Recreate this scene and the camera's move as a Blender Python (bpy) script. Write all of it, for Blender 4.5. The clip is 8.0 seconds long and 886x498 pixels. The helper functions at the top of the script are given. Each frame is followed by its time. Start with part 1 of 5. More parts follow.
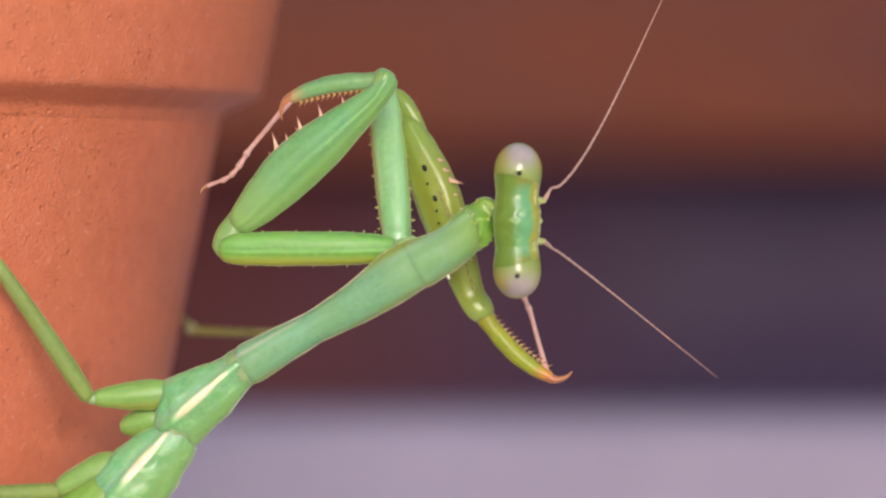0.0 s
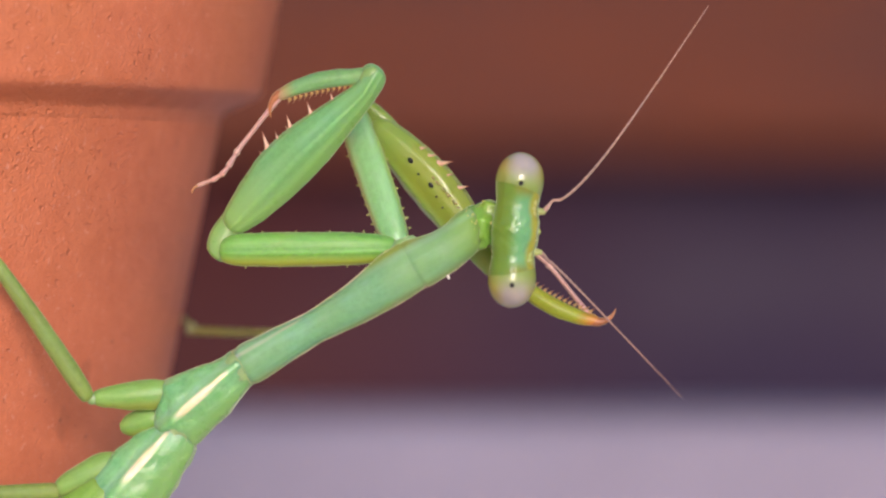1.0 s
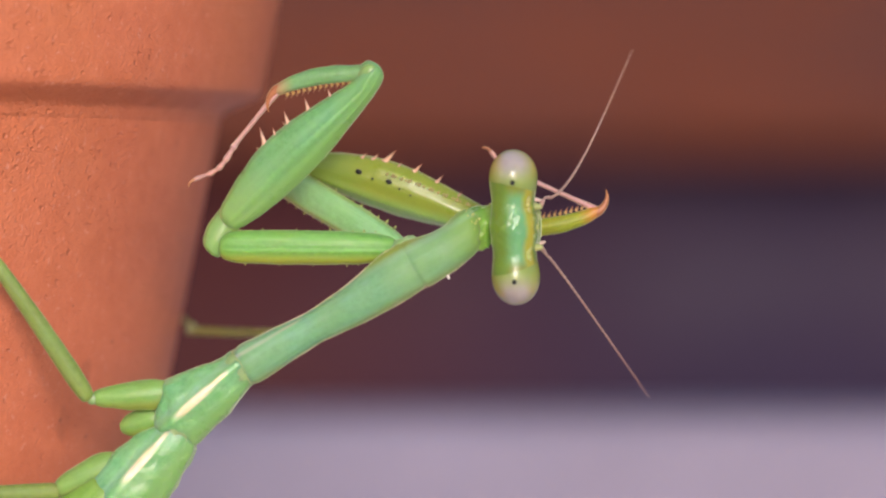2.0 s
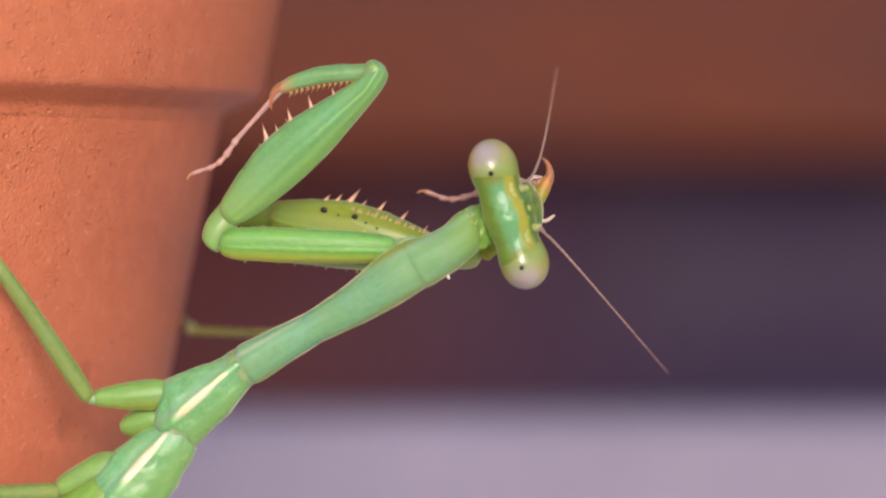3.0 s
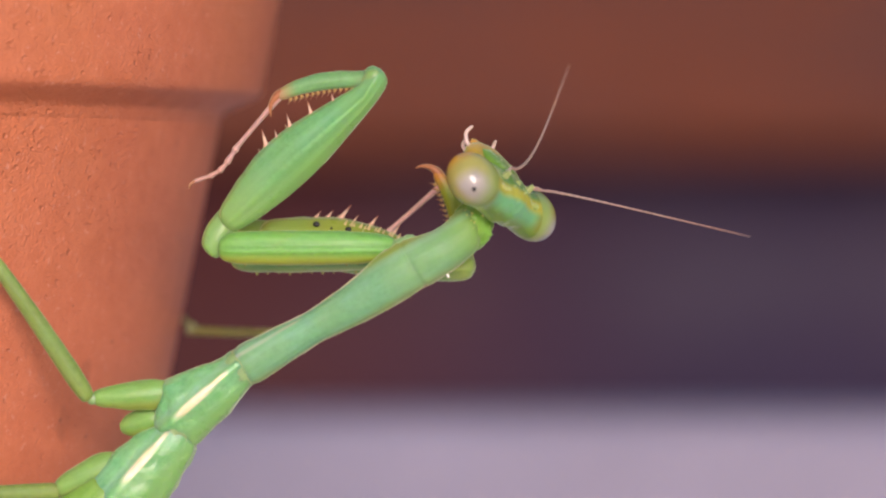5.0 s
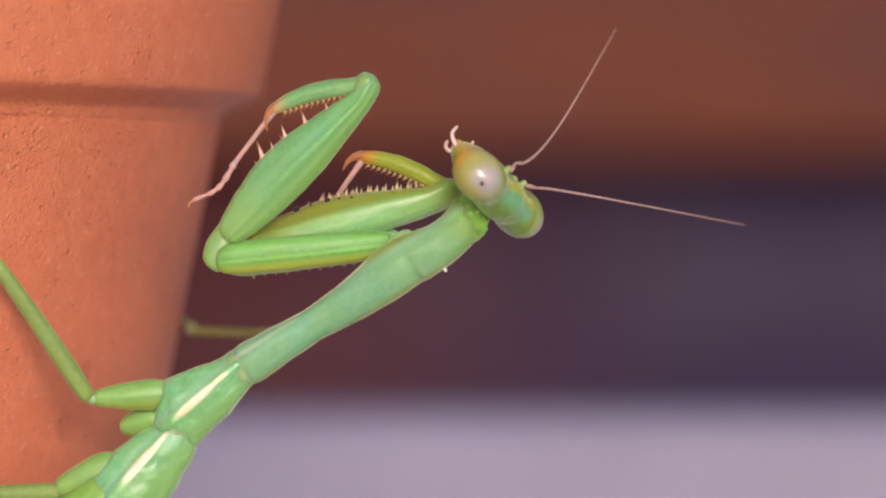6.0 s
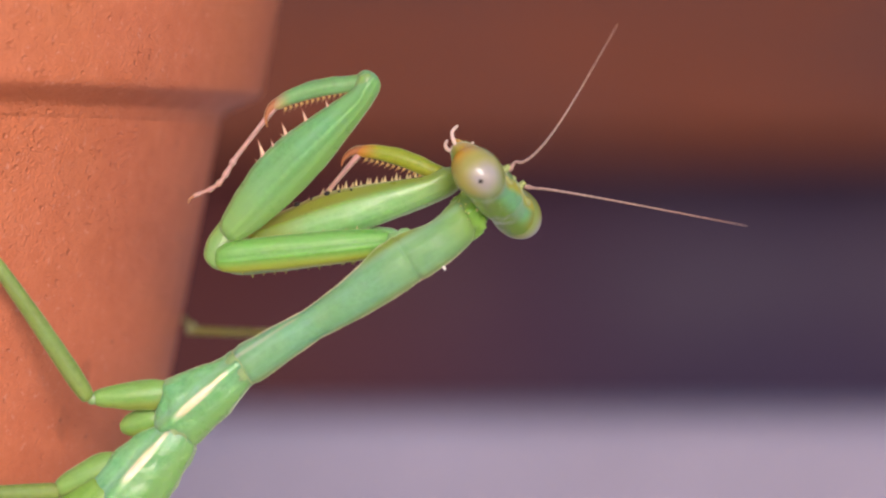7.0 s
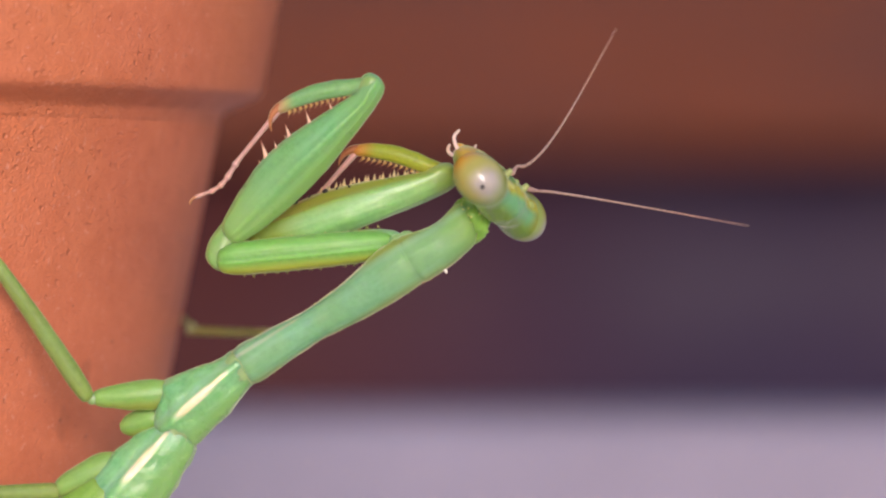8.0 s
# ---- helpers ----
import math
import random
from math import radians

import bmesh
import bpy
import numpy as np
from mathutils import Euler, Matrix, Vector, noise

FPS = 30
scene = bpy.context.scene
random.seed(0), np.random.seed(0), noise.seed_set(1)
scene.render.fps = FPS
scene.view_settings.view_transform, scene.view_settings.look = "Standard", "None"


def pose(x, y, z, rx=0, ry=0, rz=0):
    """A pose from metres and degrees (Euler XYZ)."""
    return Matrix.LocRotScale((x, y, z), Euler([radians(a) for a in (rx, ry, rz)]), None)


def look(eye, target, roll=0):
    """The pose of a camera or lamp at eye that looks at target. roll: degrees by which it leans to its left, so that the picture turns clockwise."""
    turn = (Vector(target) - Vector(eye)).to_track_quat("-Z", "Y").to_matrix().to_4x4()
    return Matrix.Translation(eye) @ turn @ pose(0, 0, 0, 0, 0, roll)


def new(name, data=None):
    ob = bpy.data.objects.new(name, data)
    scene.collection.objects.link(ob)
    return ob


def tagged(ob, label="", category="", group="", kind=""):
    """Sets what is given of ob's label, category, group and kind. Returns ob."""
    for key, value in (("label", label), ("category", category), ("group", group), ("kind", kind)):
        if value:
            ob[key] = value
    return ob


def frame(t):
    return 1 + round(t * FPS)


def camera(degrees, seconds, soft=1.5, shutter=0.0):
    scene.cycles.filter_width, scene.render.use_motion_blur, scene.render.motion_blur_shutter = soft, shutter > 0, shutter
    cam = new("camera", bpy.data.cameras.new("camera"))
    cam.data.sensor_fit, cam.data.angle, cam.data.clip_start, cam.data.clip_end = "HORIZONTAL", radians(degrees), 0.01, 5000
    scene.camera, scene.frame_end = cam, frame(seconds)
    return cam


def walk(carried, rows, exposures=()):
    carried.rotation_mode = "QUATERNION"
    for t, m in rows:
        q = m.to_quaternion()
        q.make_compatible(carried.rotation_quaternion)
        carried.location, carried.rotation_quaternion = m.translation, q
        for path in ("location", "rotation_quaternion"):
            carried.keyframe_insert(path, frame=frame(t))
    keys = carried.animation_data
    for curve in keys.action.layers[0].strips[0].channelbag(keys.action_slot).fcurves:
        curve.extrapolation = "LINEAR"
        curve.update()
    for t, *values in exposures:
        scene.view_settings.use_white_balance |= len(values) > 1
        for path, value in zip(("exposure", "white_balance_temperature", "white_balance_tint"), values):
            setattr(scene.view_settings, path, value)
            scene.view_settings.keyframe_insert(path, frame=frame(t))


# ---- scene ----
cam = camera(9.1478, 8.0, soft=2.15)
cam.data.dof.use_dof = True
cam.data.dof.focus_distance = 0.3016
cam.data.dof.aperture_fstop = 25.0
EYE, AIM = (0, -0.300, 0.057), (0, 0, 0.057)
walk(cam, [(0.0, look(EYE, AIM)), (8.0, look(EYE, AIM))], exposures=[(0.0, 0.38, 6470, 20), (8.0, 0.38, 6470, 20)])

# ---- light: bright overcast sky, soft low sun from beside the camera ----
world = bpy.data.worlds.new("sky")
world.use_nodes = True
scene.world = world
wn = world.node_tree
sky = wn.nodes.new("ShaderNodeTexSky")
sky.sky_type, sky.sun_disc = "NISHITA", False
sky.sun_elevation, sky.sun_rotation = radians(13), radians(173)
wn.links.new(sky.outputs["Color"], wn.nodes["Background"].inputs["Color"])
wn.nodes["Background"].inputs["Strength"].default_value = 0.15
sun = new("sun", bpy.data.lights.new("sun", "SUN"))
sun.data.energy, sun.data.angle, sun.data.color = 1.5, radians(20), (1.0, 0.985, 0.97)
sun.matrix_world = look((0.12, -0.967, 0.225), (0, 0, 0))

MM = 0.001


# ---- materials ----
def shader(name):
    m = bpy.data.materials.new(name)
    m.use_nodes = True
    return m, m.node_tree, m.node_tree.nodes["Principled BSDF"]


def node(nt, kind, **inputs):
    n = nt.nodes.new(kind)
    for k, v in inputs.items():
        n.inputs[k.replace("_", " ")].default_value = v
    return n


def grain(nt, scale, detail=4.0, rough=0.6, stretch=(1, 1, 1)):
    co = nt.nodes.new("ShaderNodeTexCoord")
    mp = nt.nodes.new("ShaderNodeMapping")
    mp.inputs["Scale"].default_value = stretch
    nt.links.new(co.outputs["Object"], mp.inputs["Vector"])
    n = node(nt, "ShaderNodeTexNoise", Scale=scale, Detail=detail, Roughness=rough)
    nt.links.new(mp.outputs["Vector"], n.inputs["Vector"])
    return n.outputs["Fac"]


def ramp(nt, fac, stops):
    r = nt.nodes.new("ShaderNodeValToRGB")
    while len(r.color_ramp.elements) < len(stops):
        r.color_ramp.elements.new(0.5)
    for e, (p, c) in zip(r.color_ramp.elements, stops):
        e.position, e.color = p, (*c, 1)
    nt.links.new(fac, r.inputs["Fac"])
    return r.outputs["Color"]


def mix(nt, fac, a, b, how="MIX"):
    n = nt.nodes.new("ShaderNodeMix")
    n.data_type, n.blend_type = "RGBA", how
    for v, s in ((fac, n.inputs[0]), (a, n.inputs[6]), (b, n.inputs[7])):
        if isinstance(v, (int, float)):
            s.default_value = v
        elif isinstance(v, tuple):
            s.default_value = (*v, 1)
        else:
            nt.links.new(v, s)
    return n.outputs[2]


def relief(nt, bsdf, height, depth):
    b = node(nt, "ShaderNodeBump", Strength=1.0, Distance=depth)
    nt.links.new(height, b.inputs["Height"])
    nt.links.new(b.outputs["Normal"], bsdf.inputs["Normal"])
    nt.links.new(b.outputs["Normal"], bsdf.inputs["Coat Normal"])


def along(nt, axis, lo, hi):
    """0 to 1 along an axis of the object, between two places in mm."""
    co = nt.nodes.new("ShaderNodeTexCoord")
    sp = nt.nodes.new("ShaderNodeSeparateXYZ")
    nt.links.new(co.outputs["Object"], sp.inputs[0])
    mr = node(nt, "ShaderNodeMapRange", From_Min=lo * MM, From_Max=hi * MM)
    mr.interpolation_type = "SMOOTHSTEP"
    nt.links.new(sp.outputs["XYZ".index(axis)], mr.inputs[0])
    return mr.outputs[0]


def band(nt, axis, mid, half, soft):
    """1 within half of mid along an axis (mm), fading over soft on both sides."""
    return mix(nt, 1.0, along(nt, axis, mid - half - soft, mid - half), along(nt, axis, mid + half + soft, mid + half), "MULTIPLY")


def chitin(name, light, deep, tip=None, span=None, rough=0.36, sss=0.85, speck=0.3, axis="X", margin=None, reach=None, edge="Z", stripe=None, root=None, low=None, brow=None, back=None, sheen=0.6, wet=0.2, gleam=0.2, bump=0.00007):
    """Waxy, translucent insect skin. tip: a second pigment along an axis over span (mm); margin: a third one towards both edges."""
    m, nt, b = shader(name)
    col = ramp(nt, grain(nt, 420, 3), [(0.3, deep), (0.62, light)])
    col = mix(nt, speck, col, ramp(nt, grain(nt, 3000, 4, 0.65), [(0.3, tuple(c * 0.7 for c in deep)), (0.68, tuple(min(1, c * 1.25 + 0.01) for c in light))]))
    veins = ramp(nt, grain(nt, 1700, 5, 0.65, (0.08, 1, 1)), [(0.46, (0, 0, 0)), (0.64, (0.75, 0.75, 0.75))])
    col = mix(nt, veins, col, (light[0] * 1.25, light[1] * 1.15, light[2] * 1.3))
    warm = (min(1, light[0] * 1.4), light[1] * 1.02, light[2] * 0.7)
    col = mix(nt, ramp(nt, grain(nt, 140, 3), [(0.45, (0, 0, 0)), (0.72, (0.6, 0.6, 0.6))]), col, warm)
    if tip:
        col = mix(nt, along(nt, axis, *span), col, tip)
    if margin:
        col = mix(nt, along(nt, edge, *reach), col, margin)
        col = mix(nt, along(nt, edge, -reach[0], -reach[1]), col, margin)
    if low:
        col = mix(nt, along(nt, "Z", -1.1, -2.6), col, low)
    if root:
        col = mix(nt, along(nt, "X", *root[1]), col, root[0])
    if back:
        col = mix(nt, along(nt, "Y", 0.35, -0.5), col, back)
    if brow:
        col = mix(nt, mix(nt, 1.0, band(nt, "Z", 0.80, 0.12, 0.35), along(nt, "Y", 0.35, 0.7), "MULTIPLY"), col, brow)
    if stripe:
        (z, half, soft), (x, run), hue = stripe
        worn = ramp(nt, grain(nt, 620, 4, 0.6, (0.5, 1, 1)), [(0.25, (0.6, 0.6, 0.6)), (0.5, (1, 1, 1))])
        broad = mix(nt, 1.0, band(nt, "Z", z, half * 1.2, soft * 0.75), band(nt, "X", x - run * 0.3, run * 0.15, run * 1.0), "MULTIPLY")
        narrow = mix(nt, 1.0, band(nt, "Z", z + 0.02, half * 0.35, soft * 0.6), band(nt, "X", x, run * 0.8, run * 0.5), "MULTIPLY")
        line = ramp(nt, mix(nt, 1.0, broad, narrow, "LIGHTEN"), [(0.1, (0, 0, 0)), (0.85, (1, 1, 1))])
        ochre = ramp(nt, grain(nt, 420, 3), [(0.45, (0, 0, 0)), (0.65, (0.8, 0.8, 0.8))])
        col = mix(nt, mix(nt, 1.0, line, worn, "MULTIPLY"), col, mix(nt, ochre, hue, (hue[0] * 0.97, hue[1] * 0.85, hue[2] * 0.68)))
        # soft highlight painted into the colour: a pale blue-green line above the stripe
        col = mix(nt, mix(nt, 0.65, band(nt, "Z", z + 0.42, 0.06, 0.25), (0, 0, 0)), col, (0.30, 0.52, 0.36))
    nt.links.new(col, b.inputs["Base Color"])
    gloss = node(nt, "ShaderNodeMapRange", From_Min=0.3, From_Max=0.7, To_Min=rough * 0.75, To_Max=rough * 1.5)
    nt.links.new(grain(nt, 900, 5, 0.7), gloss.inputs[0])
    nt.links.new(gloss.outputs[0], b.inputs["Roughness"])
    b.inputs["Subsurface Weight"].default_value = sss
    b.inputs["Subsurface Radius"].default_value = (0.7, 1.0, 0.3)
    b.inputs["Subsurface Scale"].default_value = 0.0009
    b.inputs["Sheen Weight"].default_value = sheen
    b.inputs["Sheen Roughness"].default_value = 0.28
    b.inputs["Sheen Tint"].default_value = (0.85, 1.0, 0.62, 1)
    b.inputs["Specular IOR Level"].default_value = 0.3
    b.inputs["Coat Weight"].default_value = wet * 0.6
    b.inputs["Coat Roughness"].default_value = gleam
    b.inputs["Coat IOR"].default_value = 1.5
    fine = mix(nt, 0.5, grain(nt, 2300, 5, 0.65), grain(nt, 1500, 3, 0.6, (0.12, 1, 1)))
    relief(nt, b, mix(nt, 0.4, fine, grain(nt, 500, 3)), bump)
    return m


SKIN = chitin("skin_pronotum", (0.17, 0.385, 0.215), (0.12, 0.325, 0.155), rough=0.5, wet=0.1, gleam=0.35, margin=(0.26, 0.327, 0.069), reach=(0.75, 1.45), stripe=((0.62, 0.02, 0.22), (1.6, 2.2), (0.34, 0.49, 0.36)), root=((0.21, 0.36, 0.085), (11.6, 15.0)))
SKIN_RIM = chitin("skin_rim", (0.28, 0.47, 0.20), (0.21, 0.40, 0.14), rough=0.3, wet=0.4, sss=0.1)
SKIN_MARGIN = chitin("skin_margin", (0.46, 0.42, 0.3), (0.267, 0.27, 0.115), rough=0.35, sss=0.1)
SKIN_NECK = chitin("skin_neck", (0.17, 0.376, 0.0665), (0.117, 0.308, 0.0475), (0.223, 0.365, 0.0475), (0.9, 1.8), rough=0.25, wet=0.6)
SKIN_BACK = chitin("skin_back", (0.196, 0.398, 0.0808), (0.126, 0.327, 0.0577), rough=0.3, wet=0.4)
SKIN_MESO = chitin("skin_mesothorax", (0.185, 0.46, 0.20), (0.11, 0.38, 0.14), (0.21, 0.41, 0.12), (-0.1, -1.3), axis="Z", rough=0.3, wet=1.6, gleam=0.17, bump=0.00022, speck=0.4, stripe=((0.3, 0.10, 0.26), (1.6, 1.7), (0.84, 0.78, 0.62)))
SKIN_META = chitin("skin_metathorax", (0.185, 0.46, 0.20), (0.11, 0.38, 0.14), (0.21, 0.41, 0.12), (-0.3, -1.6), axis="Z", rough=0.3, wet=1.6, gleam=0.17, bump=0.00022, speck=0.4, stripe=((0.1, 0.10, 0.27), (1.0, 1.7), (0.84, 0.78, 0.62)))
SKIN_FEMUR = chitin("skin_femur", (0.155, 0.39, 0.165), (0.115, 0.335, 0.12), (0.20, 0.385, 0.11), (0.0, -1.0), axis="Z", rough=0.3, wet=0.35, gleam=0.15, speck=0.4, root=((0.23, 0.40, 0.12), (6.0, 0.5)))
SKIN_COXA = chitin("skin_coxa", (0.175, 0.40, 0.095), (0.135, 0.36, 0.07), (0.33, 0.38, 0.05), (-0.15, -0.8), axis="Z", rough=0.45, wet=0.1, gleam=0.2)
SKIN_HIP = chitin("skin_hip", (0.20, 0.39, 0.105), (0.155, 0.34, 0.08), (0.29, 0.35, 0.07), (-0.1, -0.7), axis="Z", rough=0.34, wet=0.2, gleam=0.2)
SKIN_INNER = chitin("skin_inner", (0.23, 0.47, 0.19), (0.17, 0.41, 0.13), (0.26, 0.32, 0.045), (-0.85, 0.15), axis="Z", rough=0.3, wet=0.6, gleam=0.22, margin=(0.29, 0.39, 0.09), reach=(10.2, 12.0), edge="X", root=((0.22, 0.32, 0.06), (4.2, 1.5)))
SKIN_INNER_COXA = chitin("skin_inner_coxa", (0.25, 0.50, 0.22), (0.19, 0.44, 0.16), rough=0.3, wet=1.6, gleam=0.3, margin=(0.30, 0.46, 0.12), reach=(0.6, 1.0))
SKIN_LEG = chitin("skin_leg", (0.19, 0.285, 0.075), (0.145, 0.235, 0.055), rough=0.45, wet=0.05)
SKIN_DRY = chitin("skin_dry", (0.216, 0.267, 0.0909), (0.146, 0.187, 0.0673))
SKIN_TIBIA = chitin("skin_tibia", (0.17, 0.36, 0.15), (0.12, 0.29, 0.09), (0.52, 0.34, 0.09), (0.05, 0.5), axis="Z", margin=(0.44, 0.28, 0.14), reach=(4.2, 5.4), edge="X", wet=0.4, gleam=0.15)
SKIN_TIBIA_INNER = chitin("skin_tibia_inner", (0.283, 0.327, 0.0289), (0.212, 0.285, 0.0231), (0.5, 0.32, 0.05), (0.15, 0.6), axis="Z", margin=(0.55, 0.22, 0.05), reach=(4.0, 5.4), edge="X")
SKIN_TARSUS = chitin("skin_tarsus", (0.52, 0.31, 0.27), (0.40, 0.21, 0.19), rough=0.40, sss=0.1)
SKIN_CLAW = chitin("skin_claw", (0.38, 0.17, 0.075), (0.28, 0.09, 0.045), sss=0.1)
SKIN_SPINE = chitin("skin_spine", (0.66, 0.44, 0.3), (0.56, 0.34, 0.22), (0.3, 0.09, 0.06), (0.45, 0.95), sss=0.1)
SKIN_TOOTH = chitin("skin_tooth", (0.50, 0.42, 0.20), (0.42, 0.35, 0.14), (0.46, 0.26, 0.17), (0.3, 0.7), sss=0.1)
SKIN_SHIN_TOOTH = chitin("skin_shin_tooth", (0.42, 0.27, 0.09), (0.34, 0.20, 0.06), (0.22, 0.07, 0.04), (0.15, 0.5), sss=0.1)
SKIN_HEAD = chitin("skin_head", (0.12, 0.245, 0.03), (0.085, 0.19, 0.022), (0.155, 0.385, 0.175), (0.55, 1.1), axis="Z", bump=0.00016, rough=0.2, wet=0.7, gleam=0.16, margin=(0.236, 0.257, 0.0346), reach=(1.5, 2.3), edge="X", brow=(0.393, 0.384, 0.0404), back=(0.157, 0.27, 0.0346), low=(0.50, 0.31, 0.03))
SKIN_FACE = chitin("skin_face", (0.142, 0.299, 0.0289), (0.0819, 0.193, 0.0182), rough=0.22, wet=0.6)
SKIN_YELLOW = chitin("skin_yellow", (0.44, 0.47, 0.10), (0.17, 0.40, 0.11), rough=0.22, wet=1.2, gleam=0.12, speck=0.75)
SKIN_ORANGE = chitin("skin_orange", (0.645, 0.34, 0.0425), (0.52, 0.24, 0.034))
SKIN_CREAM = chitin("skin_cream", (0.555, 0.587, 0.181), (0.416, 0.48, 0.125), speck=0.2, rough=0.2, wet=0.8, gleam=0.1, sss=0.1)
SKIN_PALE = chitin("skin_pale", (0.62, 0.48, 0.42), (0.48, 0.36, 0.3), sss=0.1)
SKIN_WHITE = chitin("skin_white", (0.80, 0.80, 0.70), (0.66, 0.66, 0.56), rough=0.2, wet=0.6, sss=0.1)
SKIN_FOLD = chitin("skin_fold", (0.27, 0.48, 0.20), (0.20, 0.42, 0.15), rough=0.3, wet=0.6)
SKIN_BUMP = chitin("skin_bump", (0.36, 0.40, 0.15), (0.28, 0.34, 0.10), sss=0.1)
SKIN_ANTENNA = chitin("skin_antenna", (0.4, 0.25, 0.21), (0.28, 0.17, 0.15), rough=0.5, sss=0.1)
SKIN_DARK = chitin("skin_dark", (0.012, 0.01, 0.012), (0.006, 0.005, 0.008), sss=0.0)


def eye_skin():
    """Compound eyes, in the space of the head: lilac towards the crown, yellow below, olive in front and along the inner rim."""
    m, nt, b = shader("compound_eye")
    pearl = ramp(nt, grain(nt, 700, 2), [(0.3, (0.34, 0.30, 0.29)), (0.7, (0.42, 0.37, 0.355))])
    side = ramp(nt, grain(nt, 500, 3), [(0.3, (0.32, 0.31, 0.085)), (0.7, (0.42, 0.37, 0.10))])
    low = mix(nt, along(nt, "Z", 0.1, -1.1), side, (0.58, 0.30, 0.02))
    col = mix(nt, along(nt, "Z", 0.10, 1.05), low, pearl)
    col = mix(nt, along(nt, "Y", -0.1, -1.0), col, side)
    col = mix(nt, along(nt, "Y", 0.6, 1.3), col, side)
    inner = mix(nt, 1.0, along(nt, "X", 3.6, 2.2), along(nt, "X", -3.6, -2.2), "MULTIPLY")
    col = mix(nt, inner, col, (0.27, 0.36, 0.08))
    nt.links.new(col, b.inputs["Base Color"])
    b.inputs["Roughness"].default_value = 0.24
    b.inputs["Subsurface Weight"].default_value = 0.8
    b.inputs["Subsurface Radius"].default_value = (1.0, 0.9, 0.5)
    b.inputs["Subsurface Scale"].default_value = 0.0010
    b.inputs["Coat Weight"].default_value = 0.45
    b.inputs["Coat Roughness"].default_value = 0.22
    vo = node(nt, "ShaderNodeTexVoronoi", Scale=9000)
    co = nt.nodes.new("ShaderNodeTexCoord")
    nt.links.new(co.outputs["Object"], vo.inputs["Vector"])
    relief(nt, b, vo.outputs["Distance"], 0.000006)
    return m


EYE_SKIN = eye_skin()


def terracotta():
    m, nt, b = shader("terracotta")
    col = ramp(nt, grain(nt, 45, 4), [(0.3, (0.522, 0.136, 0.0561)), (0.7, (0.642, 0.184, 0.0833))])
    col = mix(nt, 0.45, col, ramp(nt, grain(nt, 700, 6, 0.7), [(0.3, (0.522, 0.125, 0.0527)), (0.65, (0.728, 0.229, 0.117))]))
    blotch = ramp(nt, grain(nt, 28, 3), [(0.42, (0, 0, 0)), (0.6, (0.5, 0.5, 0.5))])
    col = mix(nt, blotch, col, (0.50, 0.155, 0.05))
    pores = ramp(nt, grain(nt, 1500, 2), [(0.22, (0.7, 0.7, 0.7)), (0.27, (0, 0, 0))])
    col = mix(nt, pores, col, (0.0856, 0.0291, 0.0255))
    bloom = ramp(nt, grain(nt, 150, 5, 0.7), [(0.62, (0, 0, 0)), (0.8, (0.35, 0.35, 0.35))])
    col = mix(nt, bloom, col, (0.308, 0.0832, 0.0425))
    fleck = ramp(nt, grain(nt, 2600, 3), [(0.62, (0, 0, 0)), (0.70, (0.6, 0.6, 0.6))])
    col = mix(nt, fleck, col, (0.702, 0.299, 0.212))
    rust = ramp(nt, grain(nt, 230, 3, 0.5), [(0.68, (0, 0, 0)), (0.76, (0.45, 0.45, 0.45))])
    col = mix(nt, rust, col, (0.231, 0.0582, 0.0255))
    nt.links.new(col, b.inputs["Base Color"])
    b.inputs["Roughness"].default_value = 0.5
    co = nt.nodes.new("ShaderNodeTexCoord")
    pits = []
    for scale, size in ((1300, 0.20), (2600, 0.26)):
        vo = node(nt, "ShaderNodeTexVoronoi", Scale=scale, Randomness=1.0)
        wob = node(nt, "ShaderNodeTexNoise", Scale=2400, Detail=3)
        nt.links.new(co.outputs["Object"], wob.inputs["Vector"])
        nt.links.new(mix(nt, 0.0003, co.outputs["Object"], wob.outputs["Color"], "ADD"), vo.inputs["Vector"])
        pits.append(ramp(nt, vo.outputs["Distance"], [(size * 0.5, (0, 0, 0)), (size, (1, 1, 1))]))
    few = ramp(nt, grain(nt, 330, 3), [(0.38, (1, 1, 1)), (0.5, (0, 0, 0))])
    worn = ramp(nt, grain(nt, 75, 3), [(0.42, (1, 1, 1)), (0.6, (0, 0, 0))])
    h = mix(nt, 0.25, grain(nt, 4200, 4, 0.6), grain(nt, 600, 2))
    h = mix(nt, few, mix(nt, 1.0, h, pits[0], "MULTIPLY"), h)
    h = mix(nt, worn, mix(nt, 1.0, h, pits[1], "MULTIPLY"), h)
    relief(nt, b, h, 0.00018)
    return m


TERRACOTTA = terracotta()


def rough_stone(name, a, c, scale, bump):
    m, nt, b = shader(name)
    col = ramp(nt, grain(nt, scale, 5, 0.65), [(0.3, a), (0.7, c)])
    col = mix(nt, 0.35, col, ramp(nt, grain(nt, scale * 12, 4), [(0.3, a), (0.7, c)]))
    nt.links.new(col, b.inputs["Base Color"])
    b.inputs["Roughness"].default_value = 0.85
    relief(nt, b, grain(nt, scale * 14, 5), bump)
    return m


PAVING = rough_stone("paving", (0.70, 0.63, 0.57), (0.80, 0.73, 0.67), 30, 0.0006)
KERB = rough_stone("painted_kerb", (0.228, 0.201, 0.272), (0.290, 0.256, 0.340), 22, 0.0004)


